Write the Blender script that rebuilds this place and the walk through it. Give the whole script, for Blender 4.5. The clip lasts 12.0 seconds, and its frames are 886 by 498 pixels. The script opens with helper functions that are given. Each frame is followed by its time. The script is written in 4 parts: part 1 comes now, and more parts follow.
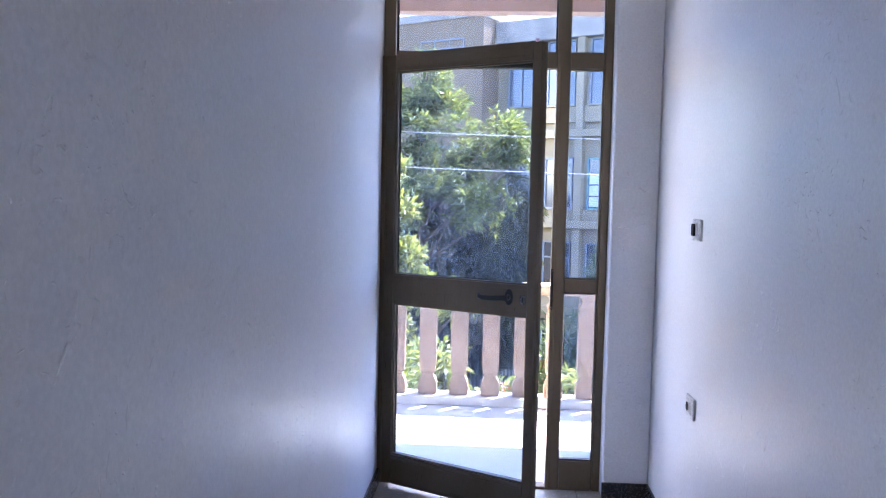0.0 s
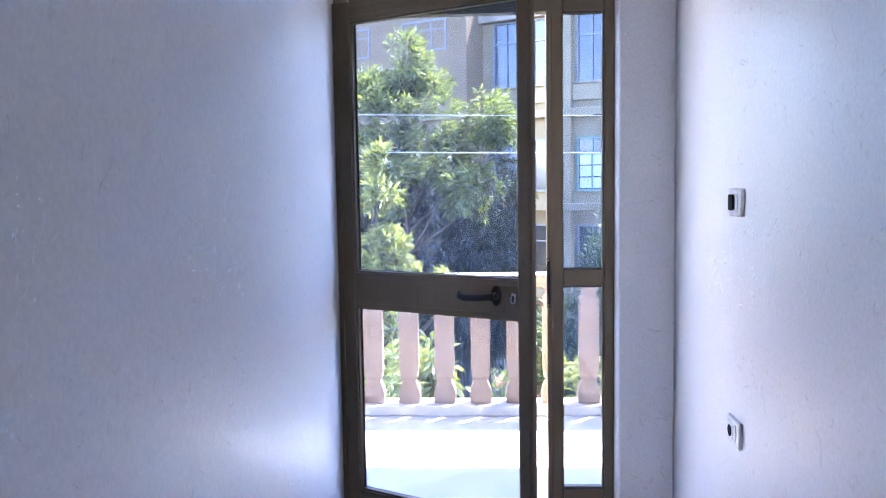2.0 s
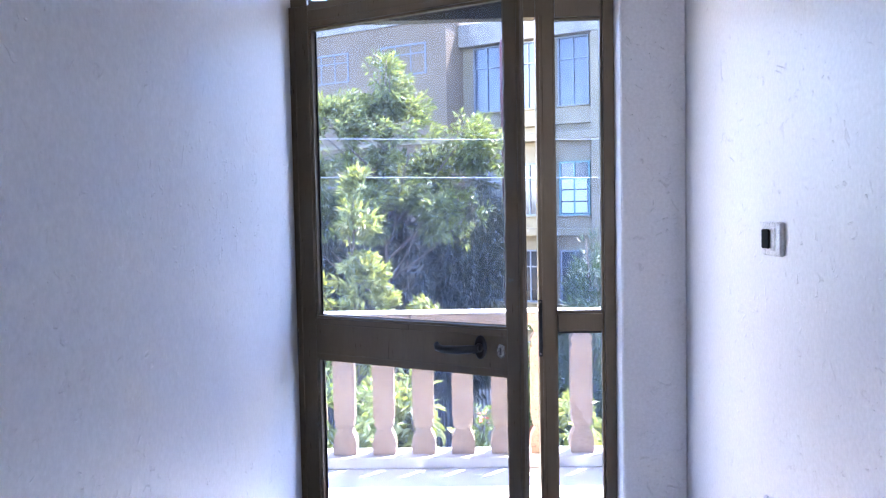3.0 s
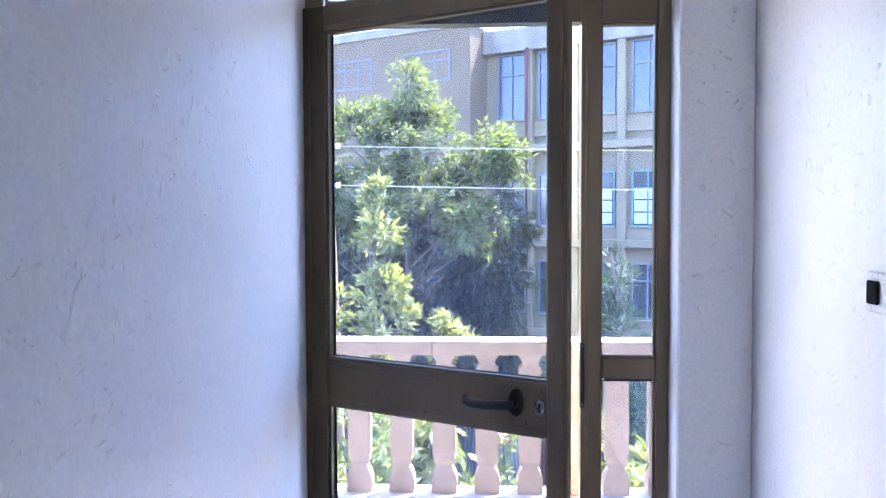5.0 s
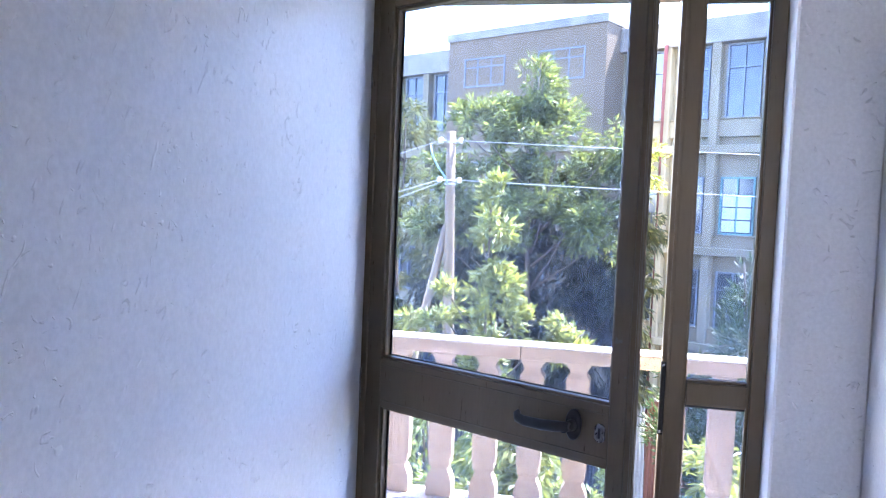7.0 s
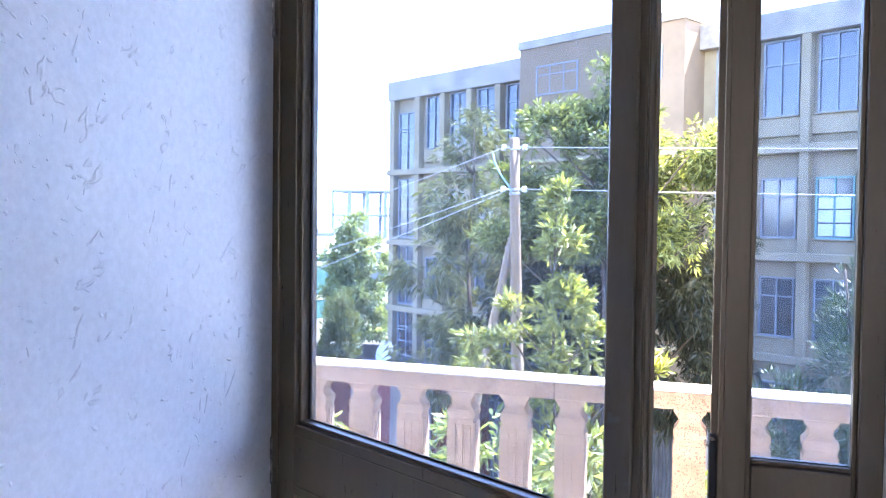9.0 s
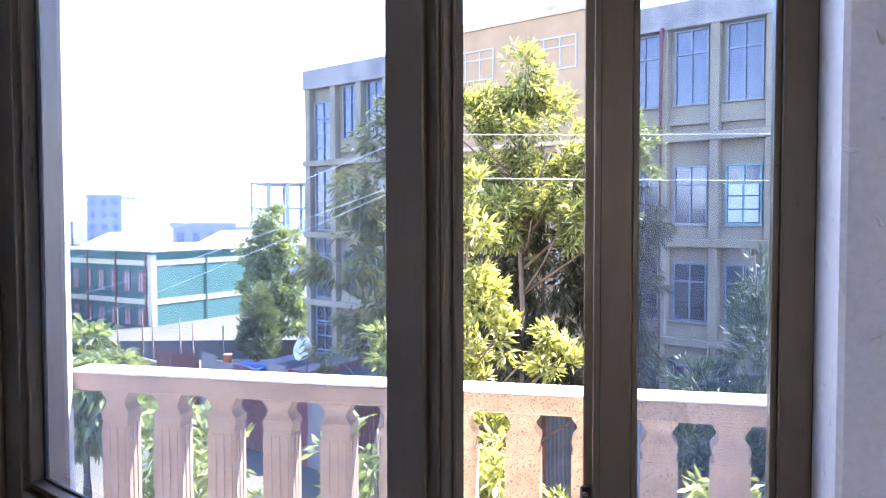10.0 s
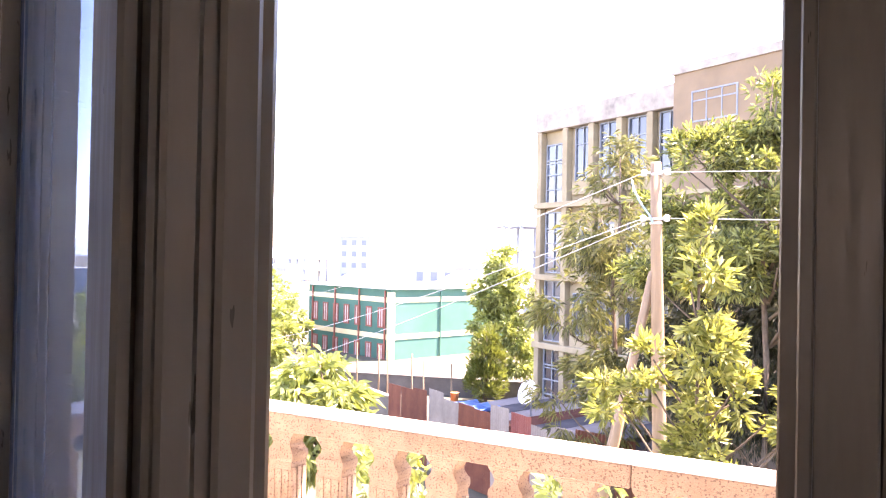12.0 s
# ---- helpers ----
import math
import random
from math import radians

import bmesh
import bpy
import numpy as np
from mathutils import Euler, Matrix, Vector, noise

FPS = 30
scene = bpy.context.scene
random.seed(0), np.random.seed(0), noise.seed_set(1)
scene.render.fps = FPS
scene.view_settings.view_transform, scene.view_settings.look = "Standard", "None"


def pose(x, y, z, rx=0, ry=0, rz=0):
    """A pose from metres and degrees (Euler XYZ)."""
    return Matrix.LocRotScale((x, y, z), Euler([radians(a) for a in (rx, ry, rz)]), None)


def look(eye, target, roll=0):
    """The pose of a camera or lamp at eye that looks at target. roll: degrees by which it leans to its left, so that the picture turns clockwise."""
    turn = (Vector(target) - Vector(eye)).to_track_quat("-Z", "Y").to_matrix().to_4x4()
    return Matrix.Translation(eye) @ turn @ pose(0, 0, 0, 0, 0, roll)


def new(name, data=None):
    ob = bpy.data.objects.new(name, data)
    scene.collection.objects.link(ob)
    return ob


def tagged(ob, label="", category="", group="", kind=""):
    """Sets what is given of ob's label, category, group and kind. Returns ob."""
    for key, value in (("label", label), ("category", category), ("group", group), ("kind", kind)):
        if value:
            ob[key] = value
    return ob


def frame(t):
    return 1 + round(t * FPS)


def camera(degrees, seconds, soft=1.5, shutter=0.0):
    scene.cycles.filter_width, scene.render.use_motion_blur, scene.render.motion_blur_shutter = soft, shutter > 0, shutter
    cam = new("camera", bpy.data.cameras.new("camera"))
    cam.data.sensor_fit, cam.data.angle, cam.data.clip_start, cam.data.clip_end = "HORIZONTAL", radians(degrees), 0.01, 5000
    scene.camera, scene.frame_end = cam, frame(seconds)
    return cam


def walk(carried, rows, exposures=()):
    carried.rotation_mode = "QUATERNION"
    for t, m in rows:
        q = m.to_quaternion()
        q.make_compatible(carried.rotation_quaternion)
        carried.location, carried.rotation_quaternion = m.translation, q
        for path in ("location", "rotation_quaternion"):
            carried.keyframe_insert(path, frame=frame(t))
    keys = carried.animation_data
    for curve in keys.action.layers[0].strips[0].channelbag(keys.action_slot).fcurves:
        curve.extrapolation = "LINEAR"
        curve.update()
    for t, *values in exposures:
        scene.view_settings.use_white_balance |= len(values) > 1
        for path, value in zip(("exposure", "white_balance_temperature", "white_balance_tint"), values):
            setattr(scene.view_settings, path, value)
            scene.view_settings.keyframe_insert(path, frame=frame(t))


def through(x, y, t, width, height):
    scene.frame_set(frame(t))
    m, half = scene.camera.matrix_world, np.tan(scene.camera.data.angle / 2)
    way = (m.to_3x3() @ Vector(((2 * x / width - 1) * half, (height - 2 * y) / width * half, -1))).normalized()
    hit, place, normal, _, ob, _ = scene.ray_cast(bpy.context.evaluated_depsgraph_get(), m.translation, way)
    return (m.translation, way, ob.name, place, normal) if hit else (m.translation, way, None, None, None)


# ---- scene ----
cam = camera(58.7, 12.0, soft=1.2)
PATH = [
    (0, (0.557, -3.984, 1.476), (0.434, -1.992, 1.349), 1.2),
    (0.5, (0.524, -3.803, 1.472), (0.473, -1.81, 1.314), 0.8),
    (1, (0.544, -3.636, 1.452), (0.446, -1.644, 1.3), 0.5),
    (1.5, (0.577, -3.482, 1.462), (0.438, -1.491, 1.33), 0.1),
    (2, (0.596, -3.264, 1.438), (0.494, -1.273, 1.279), -0.9),
    (2.5, (0.583, -3.039, 1.443), (0.582, -1.045, 1.297), -1.9),
    (3, (0.596, -2.82, 1.461), (0.542, -0.823, 1.363), -1.1),
    (3.2, (0.628, -2.734, 1.47), (0.52, -0.738, 1.418), -0.5),
    (4.8, (0.564, -2.499, 1.544), (0.451, -0.503, 1.48), 0.2),
    (5, (0.558, -2.485, 1.531), (0.453, -0.489, 1.45), -0.2),
    (5.5, (0.498, -2.469, 1.534), (0.45, -0.47, 1.474), 0.3),
    (6, (0.462, -2.408, 1.517), (0.426, -0.41, 1.427), -0.0),
    (6.5, (0.56, -2.315, 1.508), (0.341, -0.33, 1.411), 1.7),
    (7, (0.718, -2.259, 1.522), (0.29, -0.308, 1.429), 2.5),
    (7.5, (0.769, -2.131, 1.502), (0.285, -0.193, 1.411), 2.1),
    (7.7, (0.775, -2.03, 1.496), (0.278, -0.095, 1.407), 2.8),
    (9.3, (0.873, -1.347, 1.498), (0.227, 0.544, 1.438), 0.4),
    (9.5, (0.89, -1.262, 1.492), (0.277, 0.64, 1.424), 0.7),
    (10, (0.911, -1.02, 1.482), (0.461, 0.927, 1.399), -0.1),
    (10.5, (0.927, -0.805, 1.459), (0.413, 1.127, 1.409), 0.8),
    (11, (0.931, -0.669, 1.458), (0.133, 1.165, 1.439), 1.7),
    (11.5, (0.941, -0.621, 1.451), (0.061, 1.175, 1.472), 1.7),
    (12, (0.927, -0.56, 1.448), (-0.07, 1.173, 1.47), 1.1),
]
EXPOSURES = [(0.0, 4.3, 6700, 23), (3.0, 4.55, 6700, 23), (7.5, 4.6, 6600, 21), (9.5, 4.3, 6650, 22), (10.0, 4.1, 6900, 26), (10.5, 3.85, 7150, 29), (12.0, 3.85, 7900, 35)]
walk(cam, [(t, look(eye, target, roll)) for t, eye, target, roll in PATH], EXPOSURES)

# ---- world and sun ----
SUN_FROM = Vector((0.38, 0.39, 1.0)).normalized()
world = bpy.data.worlds.new("sky")
scene.world = world
world.use_nodes = True
wn = world.node_tree
sky = wn.nodes.new("ShaderNodeTexSky")
sky.sky_type = "NISHITA"
sky.sun_disc = False
sky.sun_elevation = math.asin(SUN_FROM.z)
sky.sun_rotation = math.atan2(SUN_FROM.x, SUN_FROM.y)
sky.altitude = 2300
sky.air_density, sky.dust_density, sky.ozone_density = 1.0, 2.5, 1.0
wn.links.new(sky.outputs[0], wn.nodes["Background"].inputs[0])
wn.nodes["Background"].inputs[1].default_value = 0.15
sun_data = bpy.data.lights.new("sun", "SUN")
sun_data.energy, sun_data.angle, sun_data.color = 3.9, radians(0.5), (1.0, 0.95, 0.88)
sun = new("sun", sun_data)
sun.matrix_world = look(SUN_FROM * 60, (0, 0, 0))

# unseen fill lamp in an added opening behind, to brighten the passage
rear_data = bpy.data.lights.new("rear_fill_light", "AREA")
rear_data.shape, rear_data.size, rear_data.size_y = "RECTANGLE", 1.56, 1.36
rear_data.energy, rear_data.color = 3.5, (0.86, 0.92, 1.0)
rear = new("rear_fill_light", rear_data)
rear.matrix_world = look((-0.12, -8.1, 1.6), (2.0, -8.1, 1.6))

# ---- materials ----


def ramp(nt, fac, stops):
    r = nt.nodes.new("ShaderNodeValToRGB")
    while len(r.color_ramp.elements) < len(stops):
        r.color_ramp.elements.new(0.5)
    for e, (p, c) in zip(r.color_ramp.elements, stops):
        e.position, e.color = p, (*c, 1) if len(c) == 3 else c
    nt.links.new(fac, r.inputs[0])
    return r.outputs[0]


def noise_node(nt, scale, detail=4.0, rough=0.6, stretch=(1, 1, 1), distort=0.0):
    co = nt.nodes.new("ShaderNodeTexCoord")
    mp = nt.nodes.new("ShaderNodeMapping")
    mp.inputs["Scale"].default_value = stretch
    n = nt.nodes.new("ShaderNodeTexNoise")
    n.inputs["Scale"].default_value, n.inputs["Detail"].default_value = scale, detail
    n.inputs["Roughness"].default_value, n.inputs["Distortion"].default_value = rough, distort
    nt.links.new(co.outputs["Object"], mp.inputs[0])
    nt.links.new(mp.outputs[0], n.inputs["Vector"])
    return n.outputs["Fac"]


def blend(nt, kind, fac, a, b):
    m = nt.nodes.new("ShaderNodeMix")
    m.data_type, m.blend_type = "RGBA", kind
    for v, sock in ((fac, m.inputs[0]), (a, m.inputs[6]), (b, m.inputs[7])):
        if isinstance(v, (int, float)):
            sock.default_value = v
        elif isinstance(v, tuple):
            sock.default_value = (*v, 1)
        else:
            nt.links.new(v, sock)
    return m.outputs[2]


def surface(name, dark, light, scale=6.0, fine=60.0, rough=0.6, metal=0.0, bump=0.2, dist=0.004,
            stretch=(1, 1, 1), vary=0.0, island=False, specks=None, gloss=0.5):
    """A surface with broad mottling, fine grain and relief; vary: change from piece to piece."""
    m = bpy.data.materials.new(name)
    m.use_nodes = True
    nt = m.node_tree
    p = nt.nodes["Principled BSDF"]
    broad = noise_node(nt, scale, 5, 0.6, stretch)
    grain = noise_node(nt, fine, 3, 0.6, stretch)
    col = ramp(nt, broad, [(0.3, dark), (0.7, light)])
    g = ramp(nt, grain, [(0.25, (0.8, 0.8, 0.8)), (0.75, (1.0, 1.0, 1.0))])
    col = blend(nt, "MULTIPLY", 0.7, col, g)
    if specks:
        sp = ramp(nt, noise_node(nt, specks[0], 2, 0.5), [(specks[1], (0, 0, 0)), (specks[1] + 0.04, (1, 1, 1))])
        col = blend(nt, "MIX", sp, col, specks[2])
    if vary:
        src = nt.nodes.new("ShaderNodeNewGeometry").outputs["Random Per Island"] if island else nt.nodes.new("ShaderNodeObjectInfo").outputs["Random"]
        v = ramp(nt, src, [(0.0, (1 - vary,) * 3), (1.0, (1.0, 1.0, 1.0))])
        col = blend(nt, "MULTIPLY", 1.0, col, v)
    nt.links.new(col, p.inputs["Base Color"])
    r = ramp(nt, grain, [(0.2, (max(rough - 0.12, 0.03),) * 3), (0.8, (min(rough + 0.12, 1),) * 3)])
    nt.links.new(r, p.inputs["Roughness"])
    p.inputs["Metallic"].default_value = metal
    p.inputs["Specular IOR Level"].default_value = gloss
    if bump:
        b = nt.nodes.new("ShaderNodeBump")
        b.inputs["Strength"].default_value, b.inputs["Distance"].default_value = bump, dist
        nt.links.new(grain, b.inputs["Height"])
        nt.links.new(b.outputs[0], p.inputs["Normal"])
    return m


XL_WALL = -0.006


def plaster(name, dark, light):
    """White paint over trowelled plaster with short curved strokes."""
    m = surface(name, dark, light, 1.3, 90.0, 0.42, 0, 0, gloss=0.42)
    nt = m.node_tree
    p = nt.nodes["Principled BSDF"]
    marks = []
    for angle, thin in ((58, 0.11), (-62, 0.15), (24, 0.13)):
        co = nt.nodes.new("ShaderNodeTexCoord")
        turn = nt.nodes.new("ShaderNodeMapping")
        turn.inputs["Rotation"].default_value = (radians(angle), radians(angle * 0.8), 0)
        squash = nt.nodes.new("ShaderNodeMapping")
        squash.inputs["Scale"].default_value = (1, 1, thin)
        n = nt.nodes.new("ShaderNodeTexNoise")
        n.inputs["Scale"].default_value, n.inputs["Detail"].default_value, n.inputs["Distortion"].default_value = 40.0, 0.6, 1.5
        nt.links.new(co.outputs["Object"], turn.inputs[0])
        nt.links.new(turn.outputs[0], squash.inputs[0])
        nt.links.new(squash.outputs[0], n.inputs["Vector"])
        marks.append(ramp(nt, n.outputs["Fac"], [(0.73, (0, 0, 0)), (0.79, (1, 1, 1))]))
    strokes = blend(nt, "LIGHTEN", 1.0, blend(nt, "LIGHTEN", 1.0, marks[0], marks[1]), marks[2])
    col = p.inputs["Base Color"].links[0].from_socket
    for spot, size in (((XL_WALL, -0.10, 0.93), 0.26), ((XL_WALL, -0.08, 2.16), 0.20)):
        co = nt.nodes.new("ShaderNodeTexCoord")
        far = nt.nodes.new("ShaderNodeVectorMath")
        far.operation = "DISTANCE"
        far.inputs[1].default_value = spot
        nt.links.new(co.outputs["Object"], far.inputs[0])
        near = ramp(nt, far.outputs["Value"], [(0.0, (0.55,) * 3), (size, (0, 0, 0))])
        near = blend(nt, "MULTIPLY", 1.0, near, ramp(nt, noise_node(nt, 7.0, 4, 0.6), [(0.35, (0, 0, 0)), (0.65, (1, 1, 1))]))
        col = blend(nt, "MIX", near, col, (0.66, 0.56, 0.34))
    nt.links.new(col, p.inputs["Base Color"])
    waves = noise_node(nt, 5.0, 3, 0.5)
    tiny = noise_node(nt, 120.0, 2, 0.5)
    n1 = None
    for src, strength, d in ((waves, 0.15, 0.03), (strokes, 0.7, 0.0045), (tiny, 0.03, 0.002)):
        b = nt.nodes.new("ShaderNodeBump")
        b.inputs["Strength"].default_value, b.inputs["Distance"].default_value = strength, d
        nt.links.new(src, b.inputs["Height"])
        if n1:
            nt.links.new(n1, b.inputs["Normal"])
        n1 = b.outputs[0]
    nt.links.new(n1, p.inputs["Normal"])
    return m


def glass(name, tint, haze_veil=0.04):
    m = bpy.data.materials.new(name)
    m.use_nodes = True
    nt = m.node_tree
    nt.nodes.remove(nt.nodes["Principled BSDF"])
    out = nt.nodes["Material Output"]
    tr = nt.nodes.new("ShaderNodeBsdfTransparent")
    tr.inputs[0].default_value = (*tint, 1)
    gl = nt.nodes.new("ShaderNodeBsdfGlossy")
    gl.inputs["Roughness"].default_value = 0.02
    lw = nt.nodes.new("ShaderNodeLayerWeight")
    lw.inputs[0].default_value = 0.5
    pw = nt.nodes.new("ShaderNodeMath")
    pw.operation = "POWER"
    pw.inputs[1].default_value = 5.0
    nt.links.new(lw.outputs["Facing"], pw.inputs[0])
    fr = nt.nodes.new("ShaderNodeMath")
    fr.operation = "MULTIPLY_ADD"
    fr.inputs[1].default_value, fr.inputs[2].default_value = 0.9, 0.03
    nt.links.new(pw.outputs[0], fr.inputs[0])
    mx = nt.nodes.new("ShaderNodeMixShader")
    nt.links.new(fr.outputs[0], mx.inputs[0])
    nt.links.new(tr.outputs[0], mx.inputs[1])
    nt.links.new(gl.outputs[0], mx.inputs[2])
    # dried spots over a faint blue haze painted into the pane
    df = nt.nodes.new("ShaderNodeBsdfTranslucent")
    df.inputs[0].default_value = (0.45, 0.66, 1.0, 1)
    d1 = ramp(nt, noise_node(nt, 160.0, 1, 0.4), [(0.70, (haze_veil,) * 3), (0.76, (0.2,) * 3)])
    d2 = ramp(nt, noise_node(nt, 3.0, 3, 0.6, (6, 6, 0.6)), [(0.3, (0.5,) * 3), (0.8, (1,) * 3)])
    dd = blend(nt, "MULTIPLY", 1.0, d1, d2)
    mx2 = nt.nodes.new("ShaderNodeMixShader")
    nt.links.new(dd, mx2.inputs[0])
    nt.links.new(mx.outputs[0], mx2.inputs[1])
    nt.links.new(df.outputs[0], mx2.inputs[2])
    nt.links.new(mx2.outputs[0], out.inputs[0])
    return m


def foliage(name, dark, light, through=0.45, rough=0.45):
    m = bpy.data.materials.new(name)
    m.use_nodes = True
    nt = m.node_tree
    p = nt.nodes["Principled BSDF"]
    rnd = nt.nodes.new("ShaderNodeNewGeometry").outputs["Random Per Island"]
    col = ramp(nt, rnd, [(0.0, dark), (1.0, light)])
    patch = ramp(nt, noise_node(nt, 0.9, 2), [(0.3, (0.7, 0.75, 0.7)), (0.7, (1.0, 1.0, 1.0))])
    col = blend(nt, "MULTIPLY", 1.0, col, patch)
    nt.links.new(col, p.inputs["Base Color"])
    p.inputs["Roughness"].default_value = rough
    tl = nt.nodes.new("ShaderNodeBsdfTranslucent")
    nt.links.new(blend(nt, "MULTIPLY", 1.0, col, (1.4, 1.4, 0.7)), tl.inputs[0])
    mx = nt.nodes.new("ShaderNodeMixShader")
    mx.inputs[0].default_value = through
    nt.links.new(p.outputs[0], mx.inputs[1])
    nt.links.new(tl.outputs[0], mx.inputs[2])
    nt.links.new(mx.outputs[0], nt.nodes["Material Output"].inputs[0])
    return m


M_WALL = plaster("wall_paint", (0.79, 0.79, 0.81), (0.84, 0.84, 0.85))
M_CEIL = surface("ceiling_paint", (0.75, 0.75, 0.75), (0.82, 0.82, 0.82), 2, 80, 0.8)
M_BASE = surface("black_baseboard", (0.012, 0.012, 0.013), (0.03, 0.03, 0.03), 8, 90, 0.25, bump=0.05)
M_TILE = surface("floor_tile", (0.42, 0.40, 0.38), (0.52, 0.50, 0.47), 3, 50, 0.22, bump=0.03, vary=0.12)
M_GROUT = surface("grout", (0.2, 0.19, 0.18), (0.3, 0.29, 0.27), 20, 90, 0.9)
M_BRONZE = surface("bronze_aluminium", (0.145, 0.105, 0.062), (0.185, 0.138, 0.088), 4, 140, 0.35, 0.4, 0.05, 0.001, (1, 1, 0.15), specks=(26, 0.74, (0.17, 0.15, 0.12)))
M_GASKET = surface("black_gasket", (0.008, 0.008, 0.009), (0.02, 0.02, 0.02), 30, 90, 0.6)
M_GLASS = glass("tinted_glass", (0.61, 0.685, 0.785), 0.024)
M_BLACK = surface("black_handle_plastic", (0.006, 0.006, 0.007), (0.010, 0.010, 0.011), 20, 60, 0.45, bump=0)
M_CHROME = surface("worn_chrome", (0.20, 0.19, 0.18), (0.32, 0.31, 0.30), 25, 120, 0.25, 1.0, 0.04)
M_MATTE = surface("matte_black_plastic", (0.006, 0.006, 0.006), (0.012, 0.012, 0.012), 20, 120, 0.85, bump=0.02, gloss=0.1)
M_PLASTIC = surface("white_switch_plastic", (0.72, 0.72, 0.72), (0.8, 0.8, 0.8), 15, 120, 0.3, bump=0.02)
M_STONE = surface("washed_stone_render", (0.39, 0.255, 0.16), (0.56, 0.38, 0.25), 9, 220, 0.85, 0, 0.8, 0.006, specks=(150, 0.58, (0.22, 0.14, 0.095)))
# paler than the stone: the sunlit white of the cap is in the colour
M_RAILTOP = surface("pale_rail_cap", (0.62, 0.58, 0.52), (0.72, 0.68, 0.62), 7, 160, 0.8, bump=0.3)
M_BALC = surface("balcony_floor_tile", (0.78, 0.77, 0.75), (0.85, 0.84, 0.82), 4, 90, 0.4, bump=0.1)
M_COLUMN = surface("granulated_column_render", (0.62, 0.61, 0.62), (0.74, 0.73, 0.73), 12, 170, 0.9, 0, 0.7, 0.006, specks=(60, 0.68, (0.4, 0.38, 0.4)))
M_EXTWALL = surface("exterior_render", (0.55, 0.55, 0.57), (0.66, 0.65, 0.66), 5, 120, 0.9, 0, 0.4)
M_SOFFIT = surface("salmon_beam_paint", (0.55, 0.36, 0.27), (0.64, 0.44, 0.34), 5, 90, 0.85)

# ---- building helpers ----


def box(bm, x0, y0, z0, x1, y1, z1, m=None):
    vs = [bm.verts.new(Vector(p) if m is None else m @ Vector(p)) for p in (
        (x0, y0, z0), (x1, y0, z0), (x1, y1, z0), (x0, y1, z0), (x0, y0, z1), (x1, y0, z1), (x1, y1, z1), (x0, y1, z1))]
    for f in ((0, 3, 2, 1), (4, 5, 6, 7), (0, 1, 5, 4), (1, 2, 6, 5), (2, 3, 7, 6), (3, 0, 4, 7)):
        bm.faces.new([vs[i] for i in f])
    return vs


def boxes(*sizes, bevel=0.0, m=None):
    bm = bmesh.new()
    for s in sizes:
        box(bm, *s, m=m)
    if bevel:
        bmesh.ops.bevel(bm, geom=bm.edges[:], offset=bevel, segments=1, affect="EDGES", clamp_overlap=True)
    return bm


def tube(bm, pts, radii, sides=10, cap=True):
    """A tapered tube along points."""
    rings = []
    for i, p in enumerate(pts):
        p = Vector(p)
        a = Vector(pts[max(i - 1, 0)])
        b = Vector(pts[min(i + 1, len(pts) - 1)])
        q = (b - a).to_track_quat("Z", "Y")
        r = radii[i] if isinstance(radii, (list, tuple)) else radii
        rings.append([bm.verts.new(p + q @ Vector((r * math.cos(k * math.tau / sides), r * math.sin(k * math.tau / sides), 0))) for k in range(sides)])
    for r0, r1 in zip(rings, rings[1:]):
        for k in range(sides):
            bm.faces.new((r0[k], r0[(k + 1) % sides], r1[(k + 1) % sides], r1[k])).smooth = True
    if cap:
        bm.faces.new(rings[0][::-1])
        bm.faces.new(rings[-1])
    return bm


def lathe(bm, profile, sides=24, at=(0, 0, 0), m=None):
    rings = []
    for r, z in profile:
        ring = []
        for k in range(sides):
            p = Vector((at[0] + r * math.cos(k * math.tau / sides), at[1] + r * math.sin(k * math.tau / sides), at[2] + z))
            ring.append(bm.verts.new(m @ p if m else p))
        rings.append(ring)
    for r0, r1 in zip(rings, rings[1:]):
        for k in range(sides):
            bm.faces.new((r0[k], r0[(k + 1) % sides], r1[(k + 1) % sides], r1[k])).smooth = True
    bm.faces.new(rings[0][::-1])
    bm.faces.new(rings[-1])
    return bm


def mesh_of(name, bm, material):
    bmesh.ops.recalc_face_normals(bm, faces=bm.faces[:])
    me = bpy.data.meshes.new(name)
    bm.to_mesh(me)
    bm.free()
    me.materials.append(material)
    return me


def thing(name, label="", category="", group="", kind="", at=None):
    """An Empty at the base of a thing."""
    ob = new(name)
    ob.empty_display_size = 0.2
    if at is not None:
        ob.matrix_world = at if isinstance(at, Matrix) else Matrix.Translation(at)
    return tagged(ob, label, category, group, kind)


def part(name, bm, material, parent, label=""):
    ob = new(name, mesh_of(name, bm, material))
    ob.parent = parent
    return tagged(ob, label)


def solid(name, bm, material, label="", category="", group="", kind=""):
    return tagged(new(name, mesh_of(name, bm, material)), label, category, group, kind)


# ---- the room: a narrow passage that ends at the balcony door ----
XL, XR, YE, YB, ZC = -0.006, 1.357, -0.11, -9.4, 3.0
WY0, WY1, WZ0, WZ1 = -8.9, -7.3, 0.9, 2.3    # unseen opening added behind the walker for the fill lamp
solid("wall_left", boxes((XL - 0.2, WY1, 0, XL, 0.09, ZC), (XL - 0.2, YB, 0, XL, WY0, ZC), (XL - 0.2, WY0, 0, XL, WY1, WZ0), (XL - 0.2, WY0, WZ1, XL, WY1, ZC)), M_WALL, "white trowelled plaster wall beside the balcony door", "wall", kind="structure")
